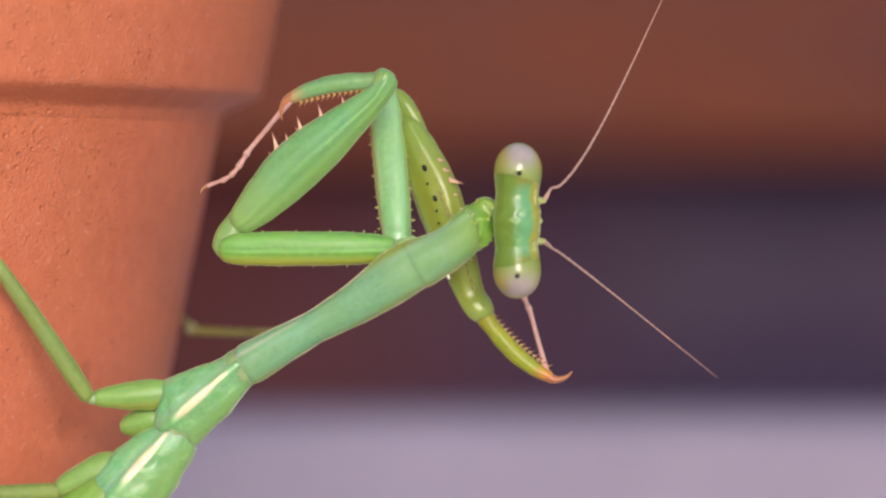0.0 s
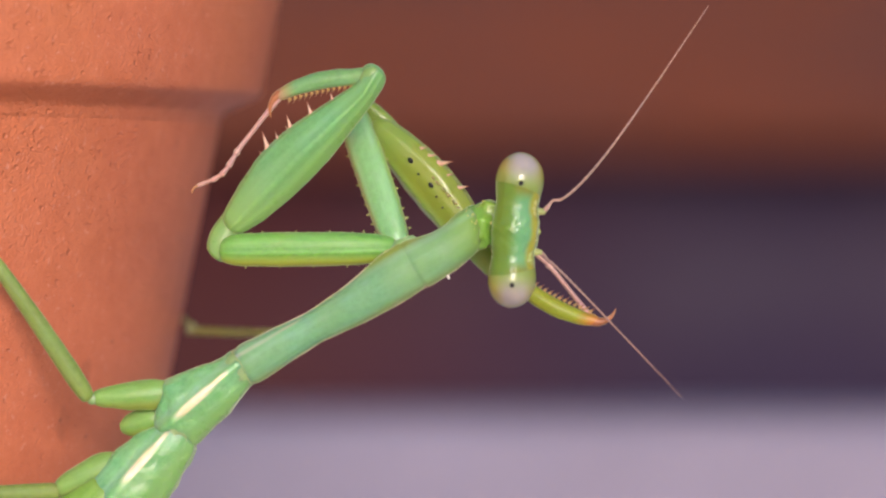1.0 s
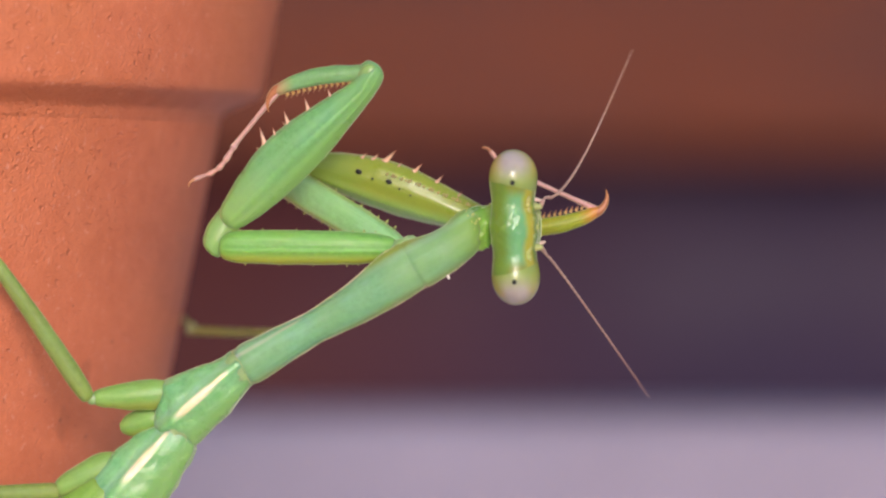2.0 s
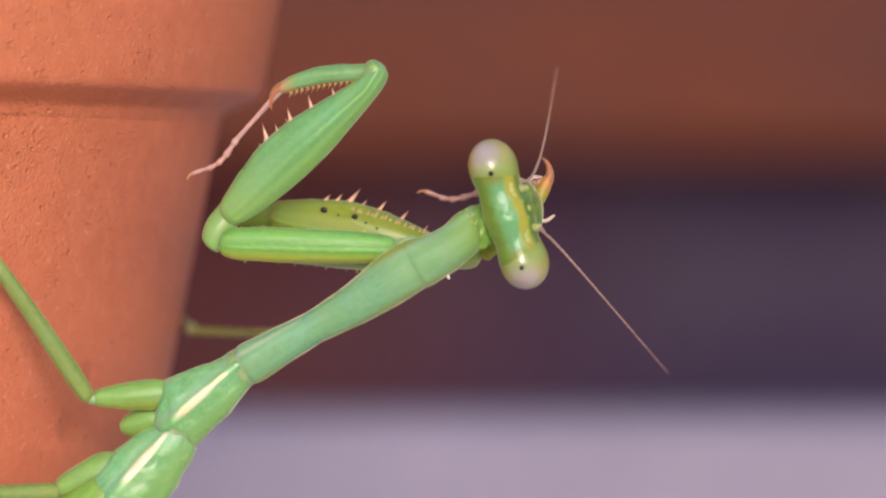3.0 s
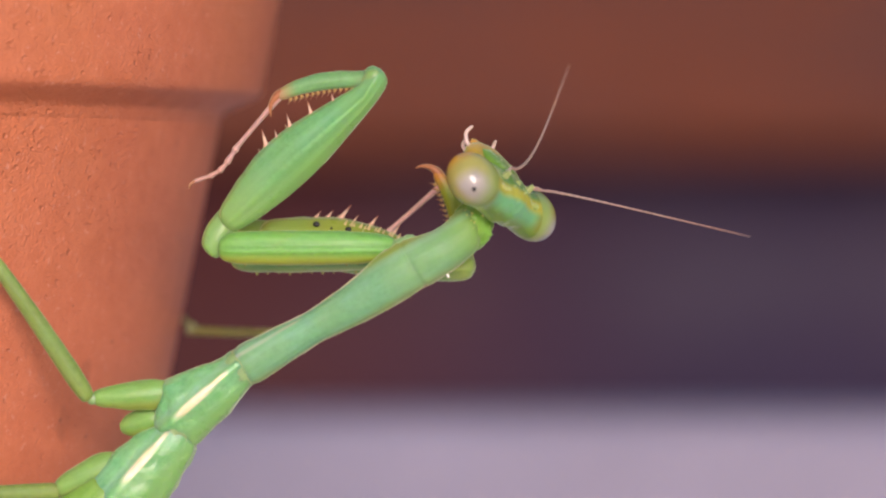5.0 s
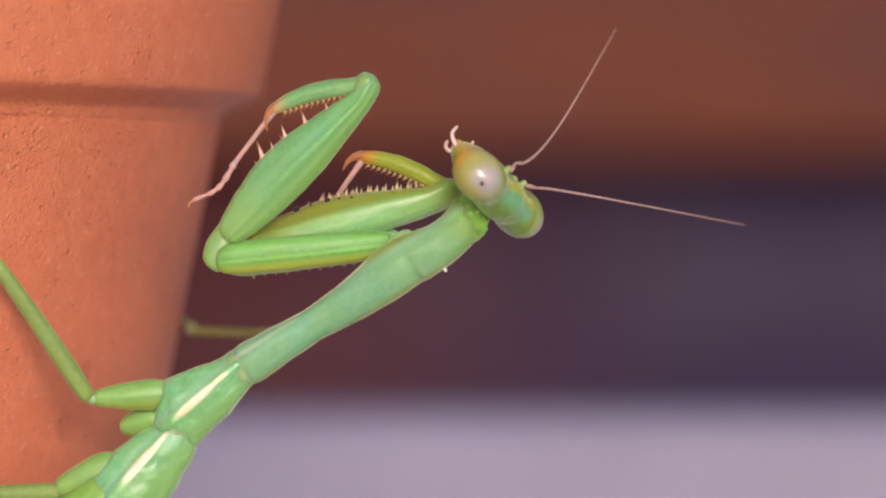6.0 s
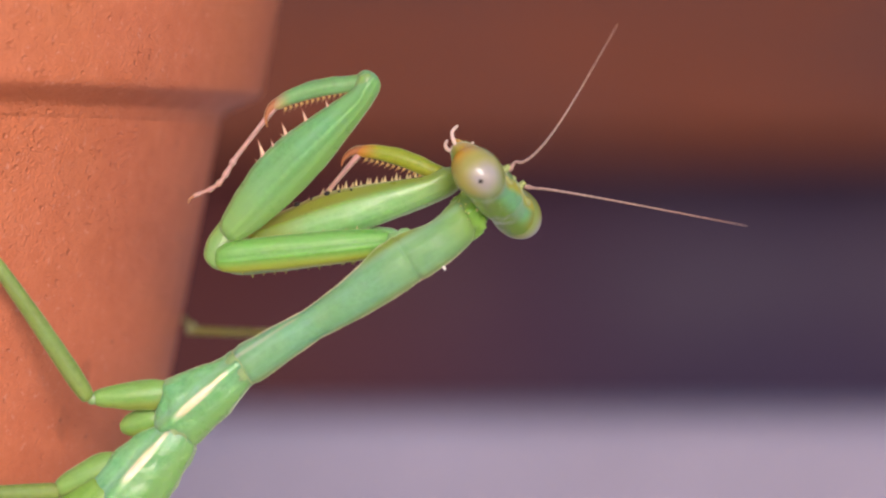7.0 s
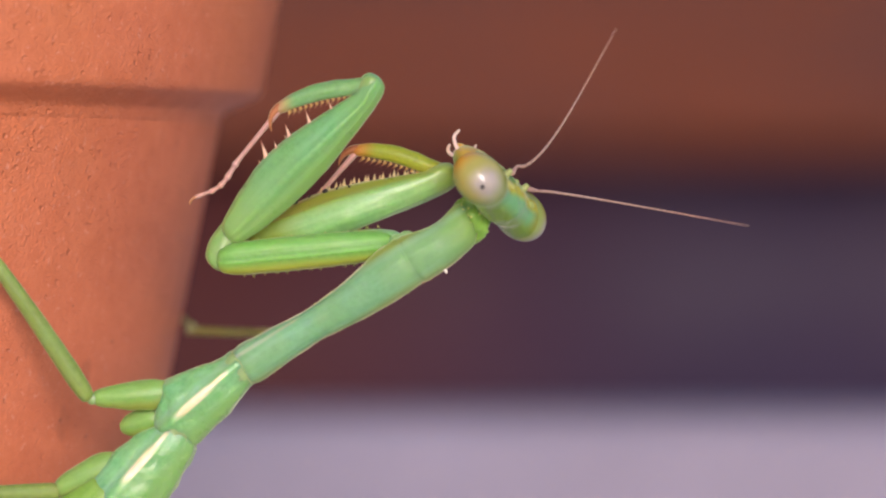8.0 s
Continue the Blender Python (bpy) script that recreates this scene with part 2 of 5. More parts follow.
def wood(name, a, c, rough=0.6):
    m, nt, b = shader(name)
    col = ramp(nt, grain(nt, 30, 6, 0.6, (1, 6, 14)), [(0.3, a), (0.7, c)])
    col = mix(nt, 0.4, col, ramp(nt, grain(nt, 7, 3), [(0.3, a), (0.7, c)]))
    plum = ramp(nt, grain(nt, 16, 4, 0.6, (0.6, 1, 1)), [(0.40, (0, 0, 0)), (0.64, (0.85, 0.85, 0.85))])
    col = mix(nt, plum, col, (0.066, 0.020, 0.020))
    nt.links.new(col, b.inputs["Base Color"])
    b.inputs["Roughness"].default_value = rough
    b.inputs["Specular IOR Level"].default_value = 0.4
    relief(nt, b, grain(nt, 60, 6, 0.6, (1, 8, 20)), 0.0006)
    return m


BOARD = wood("brown_board", (0.083, 0.0145, 0.0045), (0.158, 0.0315, 0.0088))


def slate():
    m, nt, b = shader("stained_wall")
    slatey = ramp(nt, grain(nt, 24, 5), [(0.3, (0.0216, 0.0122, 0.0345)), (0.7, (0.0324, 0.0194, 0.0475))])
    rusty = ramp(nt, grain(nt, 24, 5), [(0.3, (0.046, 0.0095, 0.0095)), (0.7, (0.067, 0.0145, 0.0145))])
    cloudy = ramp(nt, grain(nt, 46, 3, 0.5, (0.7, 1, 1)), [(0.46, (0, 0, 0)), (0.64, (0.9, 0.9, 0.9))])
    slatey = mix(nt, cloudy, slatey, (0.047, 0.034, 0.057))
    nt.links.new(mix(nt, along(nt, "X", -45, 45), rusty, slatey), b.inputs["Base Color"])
    b.inputs["Roughness"].default_value = 0.8
    b.inputs["Specular IOR Level"].default_value = 0.25
    relief(nt, b, grain(nt, 200, 5), 0.0005)
    return m


SLATE = slate()


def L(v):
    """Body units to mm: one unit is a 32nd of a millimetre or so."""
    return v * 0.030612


# ---- mesh helpers ----
def mesh_of(name, bm, material):
    bm.normal_update()
    me = bpy.data.meshes.new(name)
    bm.to_mesh(me)
    bm.free()
    me.materials.append(material)
    for p in me.polygons:
        p.use_smooth = True
    return me


def part(name, bm, material, parent, label="", m=None):
    """ONE mesh under a thing or a part; bm may be a mesh already made."""
    me = bm if isinstance(bm, bpy.types.Mesh) else mesh_of(name, bm, material)
    ob = new(name, me)
    ob.parent = parent
    if m is not None:
        ob.matrix_basis = m
    return tagged(ob, label)


def spline(rows, per=5):
    """Smooth in-between rows of numbers."""
    rows = [np.array(r, float) for r in rows]
    out = []
    for i in range(len(rows) - 1):
        p0, p1, p2, p3 = rows[max(i - 1, 0)], rows[i], rows[i + 1], rows[min(i + 2, len(rows) - 1)]
        for j in range(per):
            t = j / per
            out.append(0.5 * (2 * p1 + (p2 - p0) * t + (2 * p0 - 5 * p1 + 4 * p2 - p3) * t * t + (3 * p1 - p0 - 3 * p2 + p3) * t ** 3))
    return out + [rows[-1]]


def loft(rows, n=20, per=5, lump=0.0, power=1.0, seed=0.0, ridge=0.0, count=7, keel=0.0, crest=0.0, folds=()):
    """A closed body along x, in mm: rows of x, z half-width, y half-depth, z shift, y shift.
    lump: uneven skin in mm; power below 1 squares the section, above 1 sharpens it.
    ridge: count long ribs along the body; keel: a raised line at height crest (mm) on the near side;
    folds: ridges of height h at the share f of the half-width, each wide s, on the side of the sign of y."""
    bm = bmesh.new()
    rings = []
    rows = spline([tuple(r) + (0,) * (5 - len(r)) for r in rows], per)
    for x, w, d, oz, oy in rows:
        ring = []
        for i in range(n):
            a = 2 * math.pi * i / n
            ca, sa = math.cos(a), math.sin(a)
            y = math.copysign(abs(ca) ** power, ca) * max(d, 0.004) + oy
            z = math.copysign(abs(sa) ** power, sa) * max(w, 0.004) + oz
            k = 1 + lump * (noise.noise((x * 1.3 + seed, y * 1.7, z * 1.7)) + 0.4 * noise.noise((x * 4.5, y * 5 + seed, z * 5))) + ridge * math.cos(count * a + 0.25 * x)
            if ca < 0:
                k += keel * math.exp(-((z - crest) / 0.2) ** 2)
            for f, h, wide, way in folds:
                if ca * way > 0:
                    y += way * h * max(d, 0.004) * math.exp(-((sa - f) / wide) ** 2)
            ring.append(bm.verts.new((x * MM, y * k * MM, z * k * MM)))
        rings.append(ring)
    for a, b in zip(rings, rings[1:]):
        for i in range(n):
            j = (i + 1) % n
            bm.faces.new((a[i], b[i], b[j], a[j]))
    for ring, flip in ((rings[0], False), (rings[-1], True)):
        c = bm.verts.new(sum((v.co for v in ring), Vector()) / n)
        for i in range(n):
            f = (ring[i], ring[(i + 1) % n], c)
            bm.faces.new(f[::-1] if flip else f)
    return bm


def tube(points, n=10, per=5):
    """A round body through points, in mm: rows of x, y, z, radius."""
    rows = spline(points, per)
    bm = bmesh.new()
    rings = []
    side = Vector((0.13, 0.9, 0.31))
    for i, r in enumerate(rows):
        a, b = Vector(rows[max(i - 1, 0)][:3]), Vector(rows[min(i + 1, len(rows) - 1)][:3])
        t = (b - a).normalized()
        side = (side - side.dot(t) * t).normalized()
        up = t.cross(side)
        ring = []
        for k in range(n):
            w = 2 * math.pi * k / n
            ring.append(bm.verts.new((Vector(r[:3]) + (side * math.cos(w) + up * math.sin(w)) * max(r[3], 0.002)) * MM))
        rings.append(ring)
    for a, b in zip(rings, rings[1:]):
        for i in range(n):
            j = (i + 1) % n
            bm.faces.new((a[i], a[j], b[j], b[i]))
    bm.faces.new(rings[0][::-1])
    bm.faces.new(rings[-1])
    return bm


def ball(rx, ry, rz, n=24, m=16):
    bm = bmesh.new()
    bmesh.ops.create_uvsphere(bm, u_segments=n, v_segments=m, radius=1.0)
    bmesh.ops.scale(bm, vec=(rx * MM, ry * MM, rz * MM), verts=bm.verts)
    return bm


def slab(x0, x1, y0, y1, z0, z1, bevel=0.0, cuts=0):
    bm = bmesh.new()
    bmesh.ops.create_cube(bm, size=1.0)
    bmesh.ops.scale(bm, vec=(x1 - x0, y1 - y0, z1 - z0), verts=bm.verts)
    bmesh.ops.translate(bm, vec=((x0 + x1) / 2, (y0 + y1) / 2, (z0 + z1) / 2), verts=bm.verts)
    if bevel:
        bmesh.ops.bevel(bm, geom=list(bm.edges), offset=bevel, segments=4, profile=0.5, affect="EDGES")
    return bm


def spin_profile(rows, n=128):
    """A body of revolution about z: rows of radius and height in mm, closed on itself."""
    bm = bmesh.new()
    rings = [[bm.verts.new((r * MM * math.cos(2 * math.pi * i / n), r * MM * math.sin(2 * math.pi * i / n), z * MM)) for i in range(n)] for r, z in rows]
    for a, b in zip(rings, rings[1:] + rings[:1]):
        for i in range(n):
            j = (i + 1) % n
            bm.faces.new((a[i], a[j], b[j], b[i]))
    return bm


def mm(x, y, z, rx=0, ry=0, rz=0):
    return pose(x * MM, y * MM, z * MM, rx, ry, rz)


def limb(a, b, roll=0):
    """A pose at a, in mm, whose x axis points to b and whose y axis leads away from the viewer's side."""
    x = (Vector(b) - Vector(a)).normalized()
    y = (Vector((0, 1, 0)) - x * x.y).normalized()
    r = Matrix((x, y, x.cross(y))).transposed().to_4x4()
    return Matrix.Translation(Vector(a) * MM) @ r @ pose(0, 0, 0, roll)


# ---- the place ----
ground = new("ground", mesh_of("ground", slab(-40, 40, -40, 40, -0.4, 0.0), PAVING))
tagged(ground, "grey concrete paving running out of sight", "ground", kind="structure")

kerb = new("kerb", mesh_of("kerb", slab(-5, 5, 0.170, 0.195, 0.0, 0.0428, 0.003), KERB))
tagged(kerb, "pale lilac-grey painted kerb edging on the paving", "kerb", kind="structure")

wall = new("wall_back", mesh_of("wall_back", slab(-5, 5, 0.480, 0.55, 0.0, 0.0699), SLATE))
tagged(wall, "dark slate and rust stained wall below a board", "wall", kind="structure")

board = new("fascia_board", mesh_of("fascia_board", slab(-5, 5, 0.466, 0.55, 0.0702, 0.30, 0.002), BOARD))
tagged(board, "reddish brown stained wooden board along the wall", "board", kind="structure")


def flower_pot():
    pot = tagged(new("flower_pot"), "weathered orange terracotta flower pot with a thick rim standing on paving", "flower pot")
    pot.location = (-44.92 * MM, 23 * MM, 0)
    R = lambda z: 32.1 - (65.4 - z) * 0.2
    body = [(0.01, 0.0), (R(0) - 1, 0.0), (R(0), 0.8)] + [(R(z), z) for z in range(4, 65, 3)]
    body += [(R(65), 65.0), (R(65.5), 65.5), (29.0, 65.5), (29.0, 65.5), (R(5) - 3.2, 5.0), (0.01, 4.5)]
    part("body", spin_profile(body, 160), TERRACOTTA, pot)
    rim = [(29.5, 65.9), (31.5, 65.9), (31.3, 63.6), (31.70, 63.6), (31.97, 64.6), (32.12, 64.86), (32.35, 65.03), (32.7, 65.2), (33.3, 65.46), (33.9, 65.72), (34.22, 65.9), (34.38, 66.12), (34.45, 66.5)]
    rim += [(34.46 + (z - 66.5) * 0.18, z) for z in (67.0, 68.0, 69.0, 72.0, 75.0, 79.0)] + [(36.4, 80.4), (35.9, 81.2), (35.1, 81.5), (32.0, 81.5), (31.2, 81.0), (30.8, 80.0), (29.5, 65.5)]
    part("rim", spin_profile(rim, 160), TERRACOTTA, pot)
    return pot


flower_pot()


# ---- the mantis ----
def praying_mantis():
    root = tagged(new("praying_mantis"), "slender bright green praying mantis clinging to a terracotta pot", "mantis")
    root.location = Vector((-14.86, 0.92, 47.36)) * MM
    made = {}

    # back half, at rest on the pot
    part("mesothorax", loft([(-1.776, 0.367, 0.367, -0.061), (-1.531, 1.09, 0.857, -0.172), (-1.071, 1.396, 1.071, -0.111), (-0.429, 1.672, 1.194, 0.073), (0.367, 1.917, 1.286, 0.349), (0.918, 1.84, 1.286, 0.318), (1.714, 1.672, 1.224, 0.196), (2.755, 1.396, 1.102, 0.042), (3.673, 1.133, 1.01, 0), (4.286, 1.041, 0.918, -0.031), (4.469, 0.429, 0.429, -0.031)], 56, lump=0.06, ridge=0.028, count=6, keel=0.14, crest=0.30), SKIN_MESO, root, "green plate with a cream stripe", m=limb((0.86, 0.00, 0.52), (4.00, -0.31, 3.29)))
    part("metathorax", loft([(-2.296, 1.028, 0.857, -0.355), (-2.143, 1.977, 1.286, -0.447), (-1.224, 2.13, 1.408, -0.477), (-0.153, 2.069, 1.378, -0.416), (1.684, 1.671, 1.255, -0.355), (2.755, 1.273, 1.102, -0.539), (3.245, 0.98, 0.949, -0.52), (3.429, 0.306, 0.306, -0.52)], 56, lump=0.06, seed=5, ridge=0.028, count=6, keel=0.14, crest=0.10), SKIN_META, root, "green plate with a cream stripe", m=limb((-1.84, 0.00, -2.46), (0.92, 0.00, 0.61)))
    ab = part("abdomen", loft([(0, 1.224, 1.041), (0.612, 1.898, 1.408), (3.673, 2.143, 1.592), (7.959, 2.388, 1.837), (12.857, 2.02, 1.592), (17.143, 1.224, 1.041), (18.98, 0.306, 0.306)], 28, lump=0.05, seed=9), SKIN_BACK, root, m=limb((-2.93, 0.15, -3.38), (-11.13, 0.92, -13.12)))
    part("side_plate", loft([(0, 0.306, 0.306), (0.612, 0.673, 0.49), (1.837, 0.796, 0.551), (2.602, 0.306, 0.245)], 16), SKIN_HIP, root, m=limb((-2.66, 0.92, -0.12), (-0.02, 0.31, 0.60)))

    # walking legs
    part("coxa", loft([(0, 0.276, 0.276), (0.184, 0.429, 0.367), (0.612, 0.551, 0.459), (1.837, 0.765, 0.612), (2.908, 0.827, 0.673), (3.827, 0.765, 0.612), (4.592, 0.367, 0.367)], 20, lump=0.06), SKIN_HIP, root, m=limb((-4.13, -0.31, 1.54), (-0.30, -0.15, 1.78)))
    part("joint", ball(0.337, 0.337, 0.337, 14, 10), SKIN_FOLD, root, m=mm(*(-4.18, -0.37, 1.51)))
    part("femur", loft([(0, 0.245, 0.245), (0.306, 0.429, 0.398), (1.531, 0.52, 0.459, -0.031), (4.592, 0.49, 0.429, -0.061), (8.265, 0.398, 0.367, -0.031), (10.714, 0.276, 0.276)], 18, lump=0.05), SKIN_LEG, root, m=limb((-4.33, -0.46, 1.46), (-9.73, -1.22, 9.43)))
    part("tibia", loft([(0, 0.306, 0.306), (1.837, 0.306, 0.276), (9.184, 0.214, 0.214), (9.796, 0.153, 0.153)], 12), SKIN_LEG, root, m=limb((-10.21, -1.22, 10.13), (-14.22, 0.98, 3.51)))
    part("coxa", loft([(0, 0.306, 0.306), (0.184, 0.49, 0.459), (0.612, 0.643, 0.582), (1.837, 0.857, 0.735), (3.061, 0.857, 0.735), (4.133, 0.429, 0.429)], 20, lump=0.06), SKIN_HIP, root, m=limb((-6.14, 0.00, -3.47), (-2.92, 0.00, -2.00)))
    part("femur", loft([(0, 0.306, 0.276), (0.367, 0.49, 0.429), (3.673, 0.429, 0.367), (9.796, 0.306, 0.276), (10.408, 0.214, 0.214)], 14), SKIN_LEG, root, m=limb((-6.01, -0.06, -3.53), (-16.21, -0.61, -3.81)))
    part("tibia", loft([(0, 0.276, 0.276), (1.837, 0.245, 0.245), (7.653, 0.184, 0.184), (8.02, 0.122, 0.122)], 12), SKIN_LEG, root, m=limb((-16.21, -0.61, -3.81), (-19.59, 2.14, -11.05)))
    part("femur", loft([(0, 0.398, 0.367), (1.837, 0.398, 0.367), (7.347, 0.337, 0.306), (9.184, 0.276, 0.245)], 14), SKIN_LEG, root, m=limb((3.62, 1.84, 3.03), (7.25, 11.33, 4.83)))
    part("tibia", loft([(0, 0.276, 0.276), (1.837, 0.26, 0.245), (7.653, 0.245, 0.214), (12.857, 0.214, 0.184)], 14), SKIN_DRY, root, m=limb((7.25, 11.33, 4.83), (0.18, 21.73, 4.87)))
    part("tarsus", tube([(0, 0, 0, 0.214), (0.122, 1.224, 0.184, 0.184), (-0.306, 2.449, 0.429, 0.153), (-0.612, 3.367, 0.673, 0.122)], 10), SKIN_DRY, root, m=mm(*(0.18, 21.73, 4.87)))

    # soft folds between the plates
    for a, b, w, d, oz in (((3.85, -0.37, 3.17), (5.54, -0.46, 4.46), 35.5, 31, -1), ((0.37, 0.00, 0.09), (2.15, -0.06, 1.69), 41, 37, -5)):
        fold = [(0.031 * x, 0.0304 * (w - 0.012 * x * x), 0.0304 * (d - 0.012 * x * x), 0.031 * oz) for x in range(-13, 12, 2)]
        part("membrane", loft([(-0.49, 0.306, 0.306, 0)] + fold + [(0.429, 0.306, 0.306, 0)], 48, 2, lump=0.03, seed=w), SKIN_FOLD, root, "pale wrinkled membrane", m=limb(a, b))

    ring = lambda x, w, d, z, r: tube([(x + 0.05 * math.cos(2 * a) + 0.05 * math.sin(7 * a) * math.sin(3 * a), d * math.cos(a), z + w * math.sin(a), r * (1 + 0.25 * math.sin(5 * a))) for a in (math.pi * k / 12 for k in range(25))], 8, 2)
    for at, to, x, w, d, z in (((0.86, 0.00, 0.52), (4.00, -0.31, 3.29), 4.22, 1.04, 0.92, -0.03), ((-1.84, 0.00, -2.46), (0.92, 0.00, 0.61), 3.12, 1.07, 0.98, -0.52), ((-1.84, 0.00, -2.46), (0.92, 0.00, 0.61), -2.08, 1.92, 1.29, -0.42)):
        part("plate_rim", ring(x, w, d, z, 0.036), SKIN_RIM, root, "pale edge of a plate", m=limb(at, to))

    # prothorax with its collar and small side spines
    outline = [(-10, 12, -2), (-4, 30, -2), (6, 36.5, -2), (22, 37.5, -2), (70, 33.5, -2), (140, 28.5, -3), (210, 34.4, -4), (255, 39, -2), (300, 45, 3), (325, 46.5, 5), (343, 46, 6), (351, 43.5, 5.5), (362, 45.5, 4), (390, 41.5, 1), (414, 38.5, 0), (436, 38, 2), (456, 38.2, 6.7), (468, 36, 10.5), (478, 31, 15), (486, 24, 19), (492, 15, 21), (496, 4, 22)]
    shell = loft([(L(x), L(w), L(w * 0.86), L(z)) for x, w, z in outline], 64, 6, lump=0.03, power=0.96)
    for v in shell.verts:
        x, y, z = v.co / MM
        seam = 10.9 - 0.16 * (z - 0.1) ** 2 + 0.25 * z
        dent = 0.010 * math.exp(-((x - seam) / 0.3) ** 2) + 0.02 * math.exp(-((z - 0.12) / 0.12) ** 2) * (x > 7.5)
        swell = 0.09 * math.exp(-((x - 11.7) / 0.55) ** 2 - ((z - 0.35) / 0.4) ** 2) + 0.07 * math.exp(-((x - 9.6) / 0.8) ** 2 - ((z - 0.3) / 0.5) ** 2)
        if y < 0:
            v.co.y += (dent - swell) * MM
    pro = made["prothorax"] = part("prothorax", shell, SKIN, root)
    part("plate_rim", ring(-0.03, 1.04, 0.9, -0.06, 0.04), SKIN_RIM, pro, "pale edge of a plate")
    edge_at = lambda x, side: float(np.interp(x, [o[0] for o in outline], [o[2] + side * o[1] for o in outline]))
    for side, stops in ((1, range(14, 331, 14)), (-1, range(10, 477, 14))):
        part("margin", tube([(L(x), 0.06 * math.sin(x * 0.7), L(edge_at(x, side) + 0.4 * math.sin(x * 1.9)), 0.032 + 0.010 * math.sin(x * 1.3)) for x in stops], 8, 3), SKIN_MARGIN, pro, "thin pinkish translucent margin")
    part("shoulder_lobe", loft([(0, 0.12, 0.12), (0.15, 0.4, 0.4), (0.7, 0.62, 0.55), (1.4, 0.5, 0.5), (1.9, 0.3, 0.3), (2.05, 0.06, 0.06)], 24, 4, lump=0.35, seed=3), SKIN_FOLD, pro, m=mm(9.6, 0.55, 1.12, 0, -4, 0))
    bump = mesh_of("tubercle", loft([(0, 0.092, 0.092), (0.092, 0.067, 0.067), (0.184, 0.018, 0.018)], 8, 2), SKIN_BUMP)
    for side, start, n, step in ((1, 40, 56, 5.2), (-1, 20, 62, 6.6)):
        for i in range(n):
            s = start + i * step + 1.6 * math.sin(i * 2.7)
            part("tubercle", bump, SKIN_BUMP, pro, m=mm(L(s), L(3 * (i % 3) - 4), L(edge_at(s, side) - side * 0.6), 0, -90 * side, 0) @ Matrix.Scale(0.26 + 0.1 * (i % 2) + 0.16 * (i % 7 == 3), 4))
    part("side_spine", loft([(0, 0.09, 0.09), (0.1, 0.08, 0.08), (0.2, 0.07, 0.07), (0.25, 0.02, 0.02)], 8, 2), SKIN_WHITE, pro, "tiny white spine", mm(12.122, -0.245, -1.224, 0, 100, 0))
    neck = made["neck"] = part("neck", loft([(-0.9, 0.3, 0.3), (-0.6, 0.74, 0.66), (0.1, 0.95, 0.8), (0.9, 0.98, 0.86), (1.592, 0.9, 0.79), (2.02, 0.62, 0.582), (2.204, 0.245, 0.245)], 48, lump=0.34, ridge=0.02, count=9), SKIN_NECK, root)

    bead = mesh_of("bead", ball(0.085, 0.085, 0.085, 10, 8), SKIN_CREAM)
    for i in range(7):
        a = 2.2 + 0.42 * ((i * 7) % 6)
        part("bead", bead, SKIN_CREAM, neck, "tiny glossy cream bead", mm(0.5 + 0.2 * i, 0.85 * math.cos(a), 0.96 * math.sin(a)) @ Matrix.Scale(0.6 + 0.3 * (i % 2), 4))
    for i in range(9):
        z = 44 - i * 4.4 + 2 * math.sin(i * 2.1)
        x = 489 - 0.012 * (z - 22) ** 2 - 4 * (i % 3)
        y = 0.9 * math.sqrt(max(0.02, 1 - ((z - 17) / 34) ** 2)) * (0.92 if x < 486 else 0.72)
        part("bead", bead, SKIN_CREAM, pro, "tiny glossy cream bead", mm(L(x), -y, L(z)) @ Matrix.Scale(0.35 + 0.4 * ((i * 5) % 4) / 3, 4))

    # head: x to its right, y to the front, z to the crown
    head = made["head"] = part("head", head_mesh(), SKIN_HEAD, root)
    for s in (-1, 1):
        part("eye", head_mesh(s), EYE_SKIN, head, "pearly lilac compound eye with an olive yellow margin")
        part("antenna_socket", loft([(-0.1, 0.2, 0.2), (0.06, 0.2, 0.2), (0.2, 0.17, 0.17), (0.38, 0.13, 0.13)], 14, 3), SKIN_BUMP, head, m=mm(s * 1.1, 1.133, 0, 0, 0, 90))
        part("ocellus", ball(0.13, 0.1, 0.12, 14, 10), SKIN_YELLOW, head, m=mm(s * 0.49, 1.12, 0.50))
        part("mandible", loft([(0, 0.367, 0.306), (0.429, 0.367, 0.306), (0.857, 0.214, 0.214), (1.102, 0.061, 0.061)], 14), SKIN_ORANGE, head, "orange mandible", mm(s * 0.398, 0.245, -3, 0, 90, 0))
        part("palp", tube([(0, 0, 0, 0.14), (s * 0.214, 0.122, -0.367, 0.13), (s * 0.337, 0.398, -0.74, 0.12), (s * 0.214, 0.80, -0.90, 0.10), (s * 0.18, 0.95, -0.90, 0.05)], 10), SKIN_PALE, head, m=mm(s * 0.95, 0.1, -3.4) @ Matrix.Scale(0.85, 4))
        part("palp", tube([(0, 0, 0, 0.125), (s * 0.061, -0.184, -0.276, 0.115), (s * 0.061, -0.153, -0.6, 0.105), (s * 0.031, 0.061, -0.78, 0.085), (s * 0.02, 0.16, -0.8, 0.04)], 10), SKIN_PALE, head, m=mm(s * 0.367, -0.2, -3.6))
    brow = [(x, 26.5 + 1.5 * noise.noise((x * 0.07, 0, 7)), 23 - abs(x) * 0.03 + 7 * noise.noise((x * 0.05, 3, 0)) + 4.5 * math.cos(x * 0.13), 6.4 + 2.4 * noise.noise((x * 0.09, 5, 2)) + 2.6 * noise.noise((x * 0.24, 8, 1))) for x in range(-66, 67, 3)]
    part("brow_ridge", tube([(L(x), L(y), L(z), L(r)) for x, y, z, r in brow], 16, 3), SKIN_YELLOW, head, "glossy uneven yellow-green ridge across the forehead")
